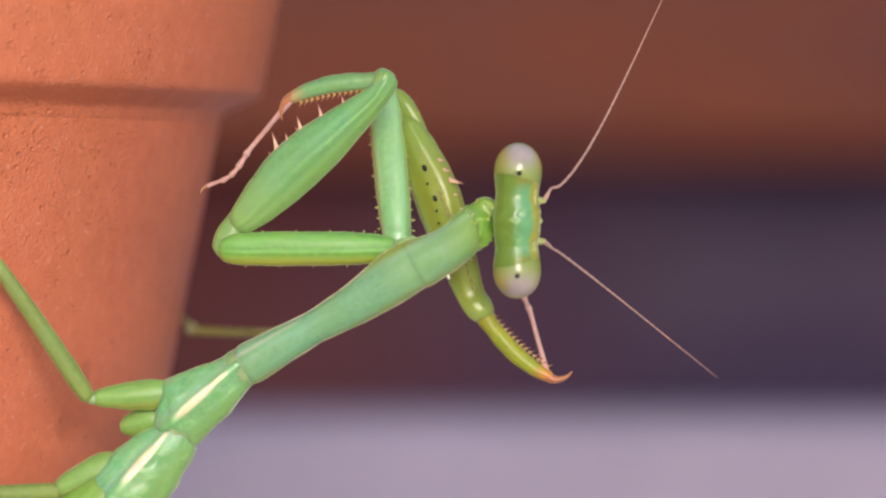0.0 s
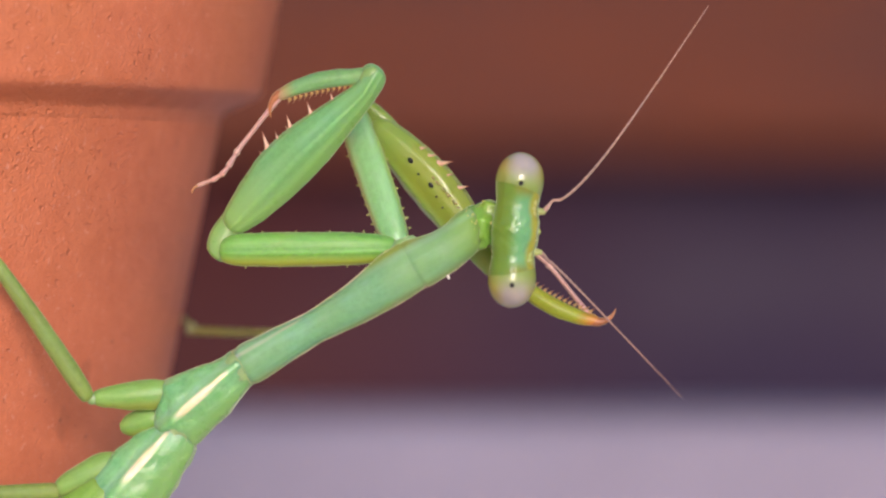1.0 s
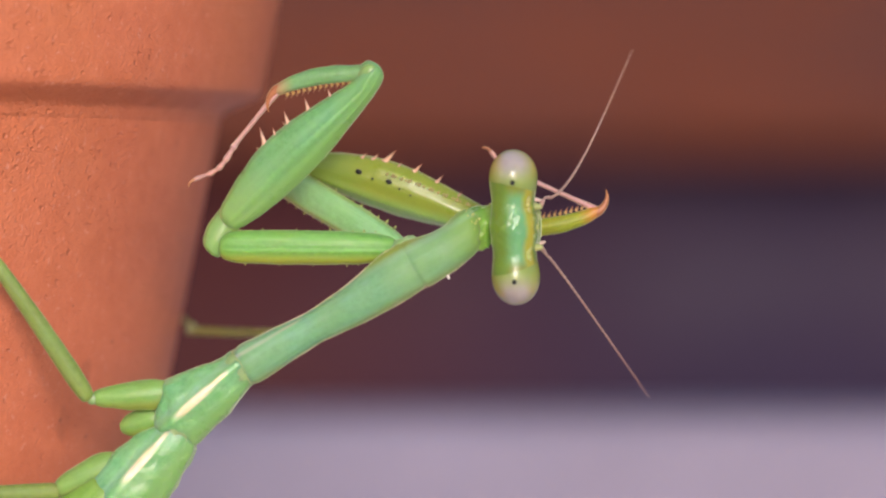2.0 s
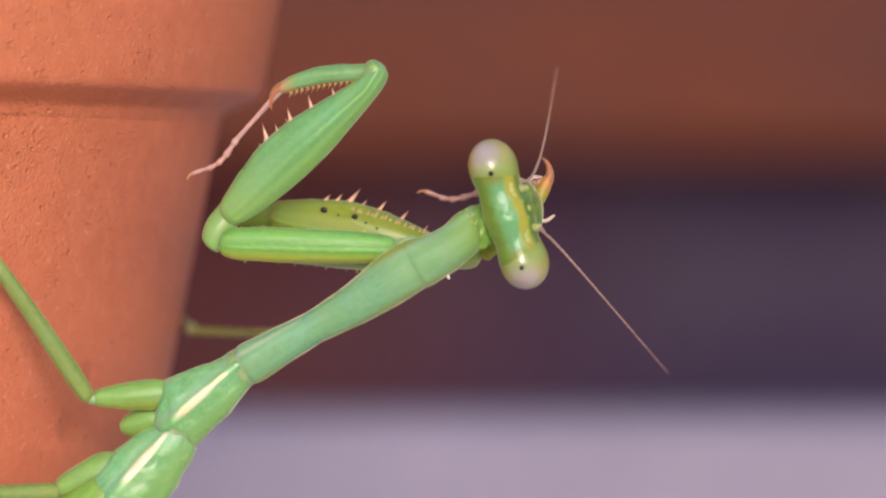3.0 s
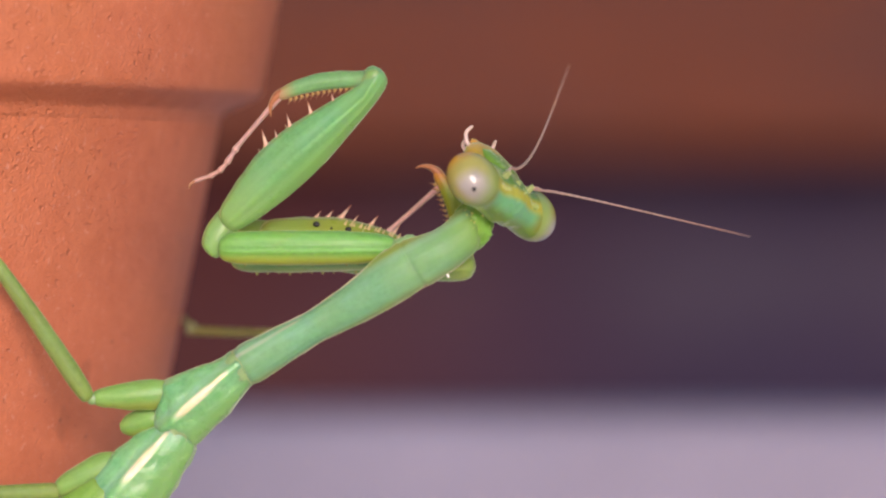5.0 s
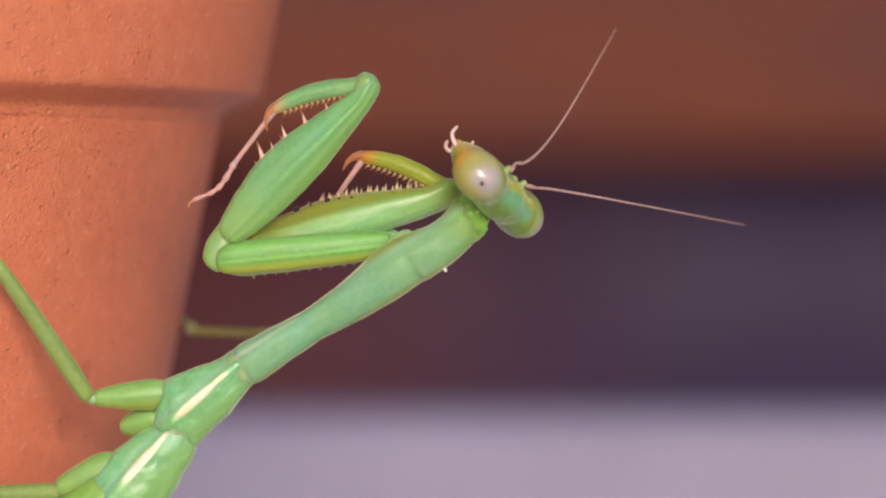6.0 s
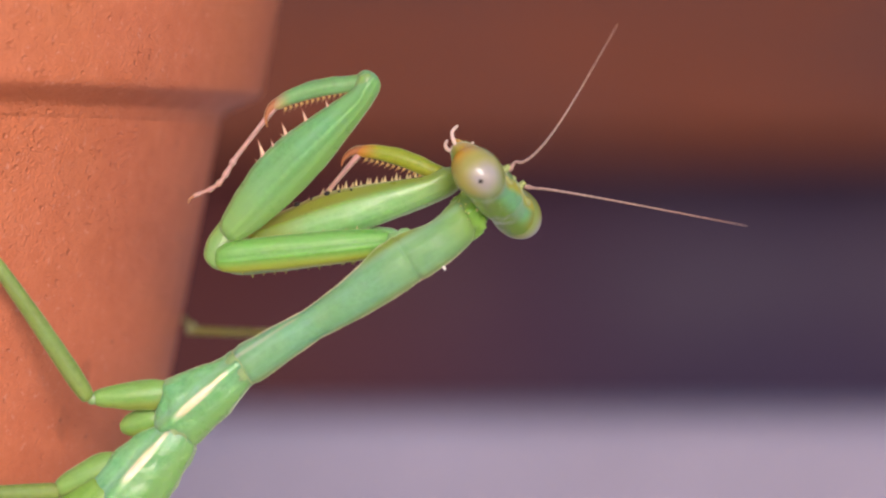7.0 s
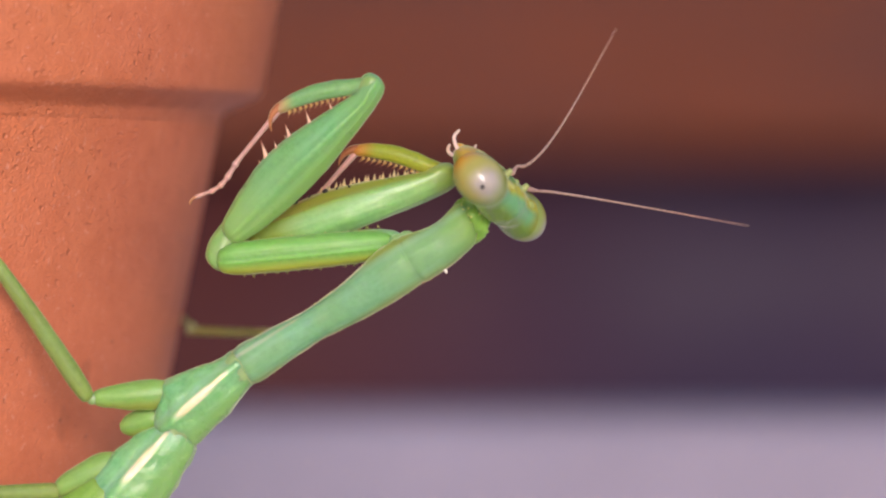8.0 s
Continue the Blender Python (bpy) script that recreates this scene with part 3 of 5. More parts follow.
    part("ocellus", ball(0.184, 0.153, 0.153, 14, 10), SKIN_YELLOW, head, m=mm(0, 1.194, 0.061))
    shield = part("face_shield", loft([(0, 0.612, 0.245), (0.306, 1.163, 0.367), (1.224, 1.347, 0.429), (2.265, 0.98, 0.367), (2.755, 0.367, 0.184)], 32, lump=0.015), SKIN_FACE, head, m=limb((0, 0.918, -0.612), (0, 0.429, -3.551)))
    for x, z in ((-16, 28), (4, 22), (20, 34), (-6, 44), (12, 52), (-20, 56)):
        part("dimple", ball(0.05, 0.035, 0.05, 8, 6), SKIN_BUMP, shield, m=mm(L(z), 0.383, L(x)))
    for k, s in (("pupil_1", -1), ("pupil_2", 1)):
        made[k] = part("pupil", ball(0.135, 0.135, 0.135, 16, 12), SKIN_DARK, head, "black dot of the compound eye")
    for k, bow in (("antenna_1", 22), ("antenna_2", 3)):
        made[k] = part("antenna", antenna_mesh(bow), SKIN_ANTENNA, head, "thread-thin pinkish jointed antenna")

    # raptorial forelegs: outer one at rest, inner one moving
    spine = mesh_of("spine", loft([(-0.1, 0.24, 0.2), (0.06, 0.2, 0.17), (0.22, 0.125, 0.115), (0.56, 0.07, 0.065), (0.86, 0.04, 0.04), (1.0, 0.012, 0.012)], 10, 2), SKIN_SPINE)
    tooth = mesh_of("tooth", loft([(0, 0.2, 0.14), (0.2, 0.145, 0.1), (0.5, 0.07, 0.05), (0.74, 0.015, 0.015)], 8, 2), SKIN_TOOTH)
    shin_tooth = mesh_of("shin_tooth", loft([(0, 0.2, 0.14), (0.2, 0.145, 0.1), (0.5, 0.07, 0.05), (0.74, 0.015, 0.015)], 8, 2), SKIN_SHIN_TOOTH)
    dark_tooth = mesh_of("dark_tooth", loft([(0, 0.153, 0.107), (0.153, 0.11, 0.08), (0.337, 0.055, 0.049), (0.459, 0.015, 0.015)], 8, 2), SKIN_DARK)
    for side, skin, tib, cox in (("a", SKIN_FEMUR, SKIN_TIBIA, SKIN_COXA), ("b", SKIN_INNER, SKIN_TIBIA_INNER, SKIN_INNER_COXA)):
        coxa = made["coxa_" + side] = part("fore_coxa", loft([(-0.551, 0.153, 0.153), (-0.42, 0.36, 0.33), (-0.05, 0.62, 0.56), (0.5, 0.75, 0.68), (0.9, 0.80, 0.70), (2.02, 0.888, 0.765), (4.898, 0.934, 0.796), (7.347, 0.918, 0.765), (8.449, 0.857, 0.735), (9.061, 0.643, 0.551), (9.306, 0.245, 0.245)], 48, lump=0.03, power=0.78 if side == "a" else 0.84, ridge=0.006, count=8, folds=((-0.12, 0.13, 0.10, 1), (0.1, -0.05, 0.12, 1)) if side == "a" else ()), cox, root)
        for i in range(26):
            part("tubercle", bump, SKIN_BUMP, coxa, m=mm(L(16 + i * 10), 0, (0.872 if i % 2 else -0.872), 0, -90 if i % 2 else 90, 0) @ Matrix.Scale((0.5 if side == "a" else 0.85) + 0.3 * (i % 3 == 0), 4))
        femur = made["femur_" + side] = part("fore_femur", loft([(r[0], r[1], r[2] * (1.0 if side == "a" else 1.3)) + r[3:] for r in [(0.30, 0.12, 0.12, 0.05, -0.10), (0.40, 0.44, 0.30, 0.05, -0.12), (0.72, 0.72, 0.50, 0.05, -0.12), (1.25, 0.92, 0.62, 0.06, -0.06), (2.694, 1.225, 0.735, 0.092), (4.745, 1.454, 0.827, 0.122), (6.735, 1.362, 0.827, 0.031), (9.092, 0.98, 0.735, -0.122), (10.6, 0.74, 0.643, -0.20), (11.3, 0.77, 0.64, -0.05), (11.8, 0.74, 0.58, 0.04), (12.15, 0.55, 0.44, 0.08), (12.32, 0.18, 0.16, 0.08)]], 72, lump=0.025, power=1.02, ridge=0.010, count=11, folds=((-0.12, 0.16, 0.26, -1), (-0.62, 0.06, 0.12, -1)) if side == "a" else ((-0.35, 0.12, 0.2, -1),)), skin, root)
        part("trochanter", loft([(-1.408, 0.245, 0.245, -0.367, 0.1), (-1.224, 0.612, 0.5, -0.367, 0.12), (-0.551, 0.827, 0.58, -0.184, 0.18), (0.245, 0.796, 0.54, 0, 0.26), (0.918, 0.704, 0.46, 0.122, 0.3), (1.408, 0.612, 0.4, 0.214, 0.3), (1.653, 0.245, 0.2, 0.245, 0.3)], 22, lump=0.03), skin, femur)
        part("knee_lobe", loft([(-0.62, 0.10, 0.08), (-0.5, 0.36, 0.2), (-0.1, 0.52, 0.26), (0.3, 0.48, 0.24), (0.55, 0.3, 0.16), (0.66, 0.08, 0.06)], 18, 3, lump=0.12), skin, femur, m=mm(11.55, -0.36, 0.10, 0, -18, 0))
        for s, h, k in ((302, 22, 0.57), (258, 34.5, 0.77), (216, 44.5, 0.77), (185, 45.6, 0.53), (160, 46.5, 1.07), (139, 42, 0.42), (119, 39.5, 0.32)):
            if side == "b":
                s, h, k = s - 13, h + 1 + 5 * (s < 145), k + 0.14 * (s < 145)
            part("spine", spine, SKIN_SPINE, femur, m=mm(L(s), L(-4 if k < 0.6 else 0), L(h), 0, -62, 0) @ Matrix.Scale(k, 4))
        for i in range(5):
            part("tooth", dark_tooth if side == "b" else tooth, SKIN_TOOTH, femur, m=mm(3.98 + 0.551 * i + 0.245 * math.sin(i * 3.7), 0.49 + 0.153 * math.sin(i * 2.9), L(37 - max(0, i - 3) * 2.6), 55, -85, 0) @ Matrix.Scale(0.5 + 0.35 * (i % 3 == 1), 4))
        if side == "b":
            for i in range(22):
                x = 4.9 + 0.27 * i + 0.07 * math.sin(i * 2.3)
                w = float(np.interp(x, (4.745, 6.735, 9.092, 10.8), (1.454, 1.36, 0.94, 0.66)))
                part("tooth", tooth, SKIN_TOOTH, femur, m=mm(x, -0.53 * w, 0.80 * w, 34, 0, 0) @ pose(0, 0, 0, 0, -68, 0) @ Matrix.Scale(0.36 + 0.14 * (i % 2) + 0.1 * (i % 5 == 0), 4))
        if side == "b":
            for s, y, h, r in ((110, -30, 29, 6.5), (168, -33, 29, 6), (138, -34.5, 26, 2.4), (190, -35, 23, 2.4), (212, -35.5, 17, 2.2)):
                part("spot", ball(L(r), 0.092, L(r * 0.8), 14, 8), SKIN_DARK, femur, "small black spot", mm(L(s), L(y), L(h)))
        tibia = made["tibia_" + side] = part("fore_tibia", loft([(-0.36, 0.2, 0.2), (-0.2, 0.50, 0.44), (0.367, 0.56, 0.47), (1.224, 0.474, 0.398, -0.2), (2.755, 0.48, 0.398, -0.34), (4.286, 0.41, 0.337, -0.22), (5.051, 0.352, 0.306, -0.03), (5.449, 0.184, 0.184, 0.061)], 28, lump=0.05), tib, root)
        part("claw", tube([(4.898, 0, -0.122, 0.276), (5.388, 0, 0.031, 0.245), (5.755, 0, 0.337, 0.168), (5.939, 0, 0.735, 0.092), (5.939, 0, 1.133, 0.018)], 10), SKIN_CLAW, tibia, "curved reddish claw")
        for i in range(14):
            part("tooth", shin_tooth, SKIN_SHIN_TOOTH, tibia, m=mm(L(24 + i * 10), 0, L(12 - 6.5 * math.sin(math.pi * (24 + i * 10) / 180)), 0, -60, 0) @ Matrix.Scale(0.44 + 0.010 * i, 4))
        tarsus = made["tarsus_" + side] = part("fore_tarsus", tube([(0, 0, 0, 0.1672), (0.245, 0, 0.031, 0.1798), (1.837, 0, 0.184, 0.1285), (3.612, 0, 0.367, 0.1285), (3.98, 0, 0.429, 0.1932), (4.224, 0, 0.49, 0.1159), (4.776, 0, 0.612, 0.1798), (4.959, 0, 0.643, 0.1084), (5.388, 0, 0.673, 0.1672), (5.541, 0, 0.643, 0.1025), (5.939, 0, 0.551, 0.1546), (6.122, 0, 0.459, 0.0924), (6.612, 0, 0.245, 0.1285), (6.857, 0, 0.153, 0.1025)], 10, 4), SKIN_TARSUS, root)
        for y in (-4, 4):
            part("foot_claw", tube([(0, 0, 0, 0.08), (0.306, L(y * 0.6), -0.031, 0.061), (0.52, L(y), 0.092, 0.018)], 7, 3), SKIN_CLAW, tarsus, m=mm(6.796, L(y * 0.4), 0.153))
    return root, made


HEAD_FORMS = (((0, -2, 2), (88, 40.5, 46)), ((-87, 0, 1), (48, 41.5, 51)), ((87, 0, 1), (48, 41.5, 51)), ((0, 2, -52), (56, 34, 74)))


def head_skin(way):
    """How far the skin of the head lies from its middle along many directions: four blended ovals, with swellings on the crown."""
    def outside(r):
        p, d = way * r[..., None], np.full(r.shape, 1e9)
        for c, e in HEAD_FORMS:
            q = p - np.array(c)
            k0, k1 = np.linalg.norm(q / e, axis=-1), np.linalg.norm(q / np.square(e), axis=-1) + 1e-9
            g = k0 * (k0 - 1) / k1
            h = np.maximum(24 - np.abs(d - g), 0) / 24
            d = np.minimum(d, g) - h * h * 6
        return d
    lo, hi = np.full(way.shape[:-1], 5.0), np.full(way.shape[:-1], 190.0)
    for _ in range(18):
        mid = (lo + hi) / 2
        out = outside(mid) > 0
        lo, hi = np.where(out, lo, mid), np.where(out, mid, hi)
    p = way * lo[..., None]
    crown = np.clip((p[..., 2] - 4) / 30, 0, 1)
    groove = sum(g * np.exp(-((p[..., 0] - x - 0.12 * p[..., 1]) / w) ** 2) for x, w, g in ((-55, 9, 0.9), (-19, 8, 0.5), (16, 8, 0.6), (52, 9, 0.9)))
    uneven = (1.0 * np.sin(p[..., 0] * 0.19 + p[..., 1] * 0.11) * np.sin(p[..., 1] * 0.17 + 1.0) + 0.6 * np.sin(p[..., 0] * 0.37 + 2.0) * np.sin(p[..., 1] * 0.33 - p[..., 0] * 0.07)) * np.clip(1 - np.abs(p[..., 0]) / 75, 0, 1)
    return lo + crown * (2.0 * np.clip(1 - np.abs(p[..., 0]) / 70, 0, 1) - groove) + uneven


def head_mesh(side=0, nu=112, nv=80):
    """The skin of the whole head, or the domed cap of one eye (side -1 or 1) lying just proud of it."""
    bm = bmesh.new()
    th, ph = np.meshgrid(np.linspace(0, math.pi, nv + 1), np.arange(nu) * 2 * math.pi / nu, indexing="ij")
    if side:
        fine, turn = np.meshgrid(np.linspace(0, 1.2, 240), ph[0], indexing="ij")
        p = np.stack((np.cos(fine), np.sin(fine) * np.cos(turn), np.sin(fine) * np.sin(turn)), axis=-1)
        p = p * head_skin(p)[..., None]
        rim = fine[np.argmax(p[..., 0] < 70 - 0.24 * p[..., 1] + 0.12 * p[..., 2], axis=0), np.arange(nu)]
        th = np.linspace(0, 1, nv + 1)[:, None] * rim[None, :]
    way = np.stack((np.cos(th) * (side or 1), np.sin(th) * np.cos(ph), np.sin(th) * np.sin(ph)), axis=-1)
    skin = way * (head_skin(way) + (0.9 if side else 0))[..., None] * 0.031 * MM
    grid = [[bm.verts.new(p) for p in row] for row in skin.tolist()]
    for j in range(nv):
        for i in range(nu):
            k = (i + 1) % nu
            bm.faces.new((grid[j][i], grid[j][k], grid[j + 1][k], grid[j + 1][i]))
    bmesh.ops.remove_doubles(bm, verts=bm.verts, dist=1e-7)
    bmesh.ops.recalc_face_normals(bm, faces=bm.faces)
    return bm


def antenna_mesh(bow):
    """Scape, then a bent thread of many beads along x, thinning to its tip."""
    pts = [(0, 0, 0, 0.12), (0.3, 0, 0, 0.135), (0.5, 0, 0, 0.09)]
    for i in range(60):
        t = i / 59
        pts.append((0.796 + 13.469 * t, 0, -0.031 * bow * math.sin(math.pi * t ** 0.5), L(1.9 * (1 - t) + 0.6) * (1.18 if i % 2 else 0.86)))
    return tube(pts, 7, 2)


mantis, moving = praying_mantis()


# ---- what moves ----
def motions():
    walk(moving["prothorax"], [
        (0.0, mm(4.008, -0.459, 3.295, 1.65, -29.73, -3.32)),
        (0.2, mm(4.008, -0.459, 3.295, 1.65, -29.73, -3.32)),
        (0.5, mm(4.008, -0.459, 3.295, 1.65, -29.73, -3.32)),
        (0.8, mm(4.008, -0.459, 3.295, 1.65, -29.73, -3.32)),
        (1.0, mm(4.008, -0.459, 3.295, 1.65, -29.73, -3.32)),
        (1.2, mm(4.008, -0.459, 3.295, 1.65, -29.73, -3.32)),
        (1.5, mm(4.008, -0.459, 3.295, 1.65, -29.73, -3.32)),
        (1.7, mm(4.008, -0.459, 3.295, 1.65, -29.73, -3.32)),
        (2.2, mm(4.008, -0.459, 3.295, 1.65, -29.73, -3.32)),
        (2.8, mm(4.008, -0.459, 3.295, 1.65, -29.73, -3.32)),
        (3.0, mm(4.008, -0.459, 3.295, 1.65, -29.73, -3.32)),
        (3.2, mm(4.008, -0.459, 3.295, 1.65, -29.73, -3.32)),
        (3.5, mm(4.008, -0.459, 3.295, 1.65, -29.73, -3.32)),
        (4.0, mm(4.008, -0.459, 3.295, 1.65, -29.73, -3.32)),
        (4.2, mm(4.008, -0.459, 3.295, 1.65, -29.73, -3.32)),
        (4.5, mm(4.008, -0.459, 3.295, 1.65, -29.73, -3.32)),
        (4.7, mm(4.008, -0.459, 3.295, 1.65, -29.73, -3.32)),
        (5.2, mm(4.008, -0.459, 3.295, 1.69, -30.28, -3.34)),
        (5.8, mm(4.008, -0.459, 3.295, 1.73, -30.93, -3.36)),
        (6.0, mm(4.008, -0.459, 3.295, 1.79, -31.73, -3.39)),
        (6.5, mm(4.008, -0.459, 3.295, 1.80, -31.93, -3.40)),
        (7.0, mm(4.008, -0.459, 3.295, 1.82, -32.23, -3.41)),
        (7.5, mm(4.008, -0.459, 3.295, 1.83, -32.33, -3.42)),
        (8.0, mm(4.008, -0.459, 3.295, 1.76, -31.33, -3.38)),
    ])
    walk(moving["neck"], [
        (0.0, mm(16.423, -0.918, 10.438, -2.43, -58.00, 5.88)),
        (0.2, mm(16.423, -0.918, 10.438, -1.91, -56.00, 5.33)),
        (0.5, mm(16.423, -0.918, 10.438, -2.87, -60.00, 6.24)),
        (0.8, mm(16.423, -0.918, 10.438, -1.56, -52.00, 6.65)),
        (1.0, mm(16.423, -0.918, 10.438, -1.23, -48.00, 6.67)),
        (1.2, mm(16.423, -0.918, 10.438, -1.03, -45.00, 6.54)),
        (1.5, mm(16.423, -0.918, 10.438, -1.12, -36.00, 5.18)),
        (1.7, mm(16.423, -0.918, 10.438, -1.31, -34.00, 8.72)),
        (2.2, mm(16.423, -0.918, 10.438, -3.24, -38.00, 10.42)),
        (2.8, mm(16.423, -0.918, 10.438, -5.04, -42.00, 11.88)),
        (3.0, mm(16.423, -0.918, 10.438, -7.64, -46.00, 13.87)),
        (3.2, mm(16.423, -0.918, 10.438, -12.13, -47.39, 16.28)),
        (3.5, mm(16.423, -0.918, 10.438, -15.62, -57.37, 18.36)),
        (4.0, mm(16.423, -0.918, 10.438, -26.08, -68.26, 27.79)),
        (4.2, mm(16.423, -0.918, 10.438, -27.58, -68.89, 29.24)),
        (4.5, mm(16.423, -0.918, 10.438, -25.95, -68.11, 27.68)),
        (4.7, mm(16.423, -0.918, 10.438, -9.42, -70.35, 9.99)),
        (5.2, mm(16.354, -0.918, 10.555, 5.50, -73.06, -5.75)),
        (5.8, mm(16.271, -0.918, 10.696, 33.27, -71.41, -34.70)),
        (6.0, mm(16.166, -0.918, 10.866, 29.09, -68.93, -30.80)),
        (6.5, mm(16.140, -0.918, 10.909, 30.96, -69.51, -32.64)),
        (7.0, mm(16.100, -0.918, 10.972, 28.81, -68.37, -30.61)),
        (7.5, mm(16.086, -0.918, 10.993, 28.87, -69.55, -30.47)),
        (8.0, mm(16.219, -0.918, 10.781, 24.32, -66.55, -26.23)),
    ])
    walk(moving["head"], [
        (0.0, mm(18.890, -1.837, 11.168, -89.00, 89.42, 180.00)),
        (0.2, mm(19.058, -1.837, 11.183, 91.00, 86.30, 0.00)),
        (0.5, mm(18.783, -1.837, 11.381, 91.00, 79.88, 0.00)),
        (0.8, mm(18.753, -1.837, 10.771, -88.50, 88.00, 180.00)),
        (1.0, mm(18.799, -1.837, 10.664, -88.00, 85.40, 180.00)),
        (1.2, mm(18.814, -1.837, 10.557, -109.31, 83.43, 158.57)),
        (1.5, mm(18.890, -1.837, 10.359, -149.81, 69.81, 114.30)),
        (1.7, mm(18.799, -1.837, 10.557, -134.61, 84.22, 127.25)),
        (2.2, mm(18.729, -1.837, 10.939, 149.66, 82.97, 46.88)),
        (2.8, mm(18.646, -1.837, 11.396, 109.00, 75.03, 0.00)),
        (3.0, mm(18.417, -1.837, 11.534, 124.12, 71.23, 12.78)),
        (3.2, mm(18.158, -1.837, 11.870, 137.95, 61.28, 24.13)),
        (3.5, mm(17.990, -1.837, 12.220, 136.92, 47.11, 23.18)),
        (4.0, mm(17.532, -1.837, 12.510, 134.69, 37.56, 17.97)),
        (4.2, mm(17.471, -1.837, 12.602, 131.79, 36.79, 14.47)),
        (4.5, mm(17.517, -1.837, 12.587, 133.33, 34.90, 15.20)),
        (4.7, mm(18.051, -1.837, 12.434, 138.59, 21.00, 42.36)),
        (5.2, mm(17.959, -1.837, 12.488, 136.32, 20.85, 53.67)),
        (5.8, mm(17.859, -1.837, 12.526, 132.55, 20.67, 65.34)),
        (6.0, mm(17.829, -1.837, 12.648, 132.55, 20.67, 65.34)),
        (6.5, mm(17.752, -1.837, 12.618, 132.99, 22.65, 65.34)),
        (7.0, mm(17.752, -1.837, 12.679, 132.99, 22.65, 65.34)),
        (7.5, mm(17.752, -1.837, 12.831, 132.86, 21.98, 65.47)),
        (8.0, mm(17.920, -1.837, 12.465, 132.26, 20.67, 63.89)),
    ])
    walk(moving["coxa_a"], [
        (0.0, mm(11.977, -0.153, 9.672, 0.00, 0.20, -178.99)),
        (0.2, mm(11.977, -0.153, 9.672, 0.00, 0.28, -179.00)),
        (0.5, mm(11.977, -0.153, 9.672, 0.01, 0.40, -179.00)),
        (0.8, mm(11.977, -0.153, 9.672, 0.01, 0.39, -179.02)),
        (1.0, mm(11.977, -0.153, 9.672, 0.01, 0.58, -179.03)),
        (1.2, mm(11.977, -0.153, 9.672, 0.01, 0.77, -179.04)),
        (1.5, mm(11.977, -0.153, 9.672, 0.00, 0.19, -179.05)),
        (1.7, mm(11.977, -0.153, 9.672, -0.00, -0.19, -179.05)),
        (2.2, mm(11.977, -0.153, 9.672, -0.01, -0.87, -179.06)),
        (2.8, mm(11.977, -0.153, 9.672, -0.03, -1.67, -179.07)),
        (3.0, mm(11.977, -0.153, 9.672, -0.03, -1.73, -179.07)),
        (3.2, mm(11.977, -0.153, 9.672, -0.03, -1.78, -179.07)),
        (3.5, mm(11.977, -0.153, 9.672, -0.03, -1.87, -179.07)),
        (4.0, mm(11.977, -0.153, 9.672, -0.02, -1.49, -179.07)),
        (4.2, mm(11.977, -0.153, 9.672, -0.02, -1.34, -179.07)),
        (4.5, mm(11.977, -0.153, 9.672, -0.02, -1.12, -179.07)),
        (4.7, mm(11.977, -0.153, 9.672, -0.02, -1.12, -179.07)),
        (5.2, mm(11.916, -0.153, 9.748, 0.03, 1.56, -179.06)),
        (5.8, mm(11.841, -0.153, 9.838, 0.08, 4.88, -179.04)),
        (6.0, mm(11.749, -0.153, 9.947, 0.10, 5.73, -179.03)),
        (6.5, mm(11.726, -0.153, 9.974, 0.11, 6.20, -179.02)),
        (7.0, mm(11.691, -0.153, 10.014, 0.10, 5.70, -179.02)),
        (7.5, mm(11.679, -0.153, 10.027, 0.09, 5.41, -179.02)),
        (8.0, mm(11.796, -0.153, 9.892, 0.09, 5.49, -179.02)),
    ])
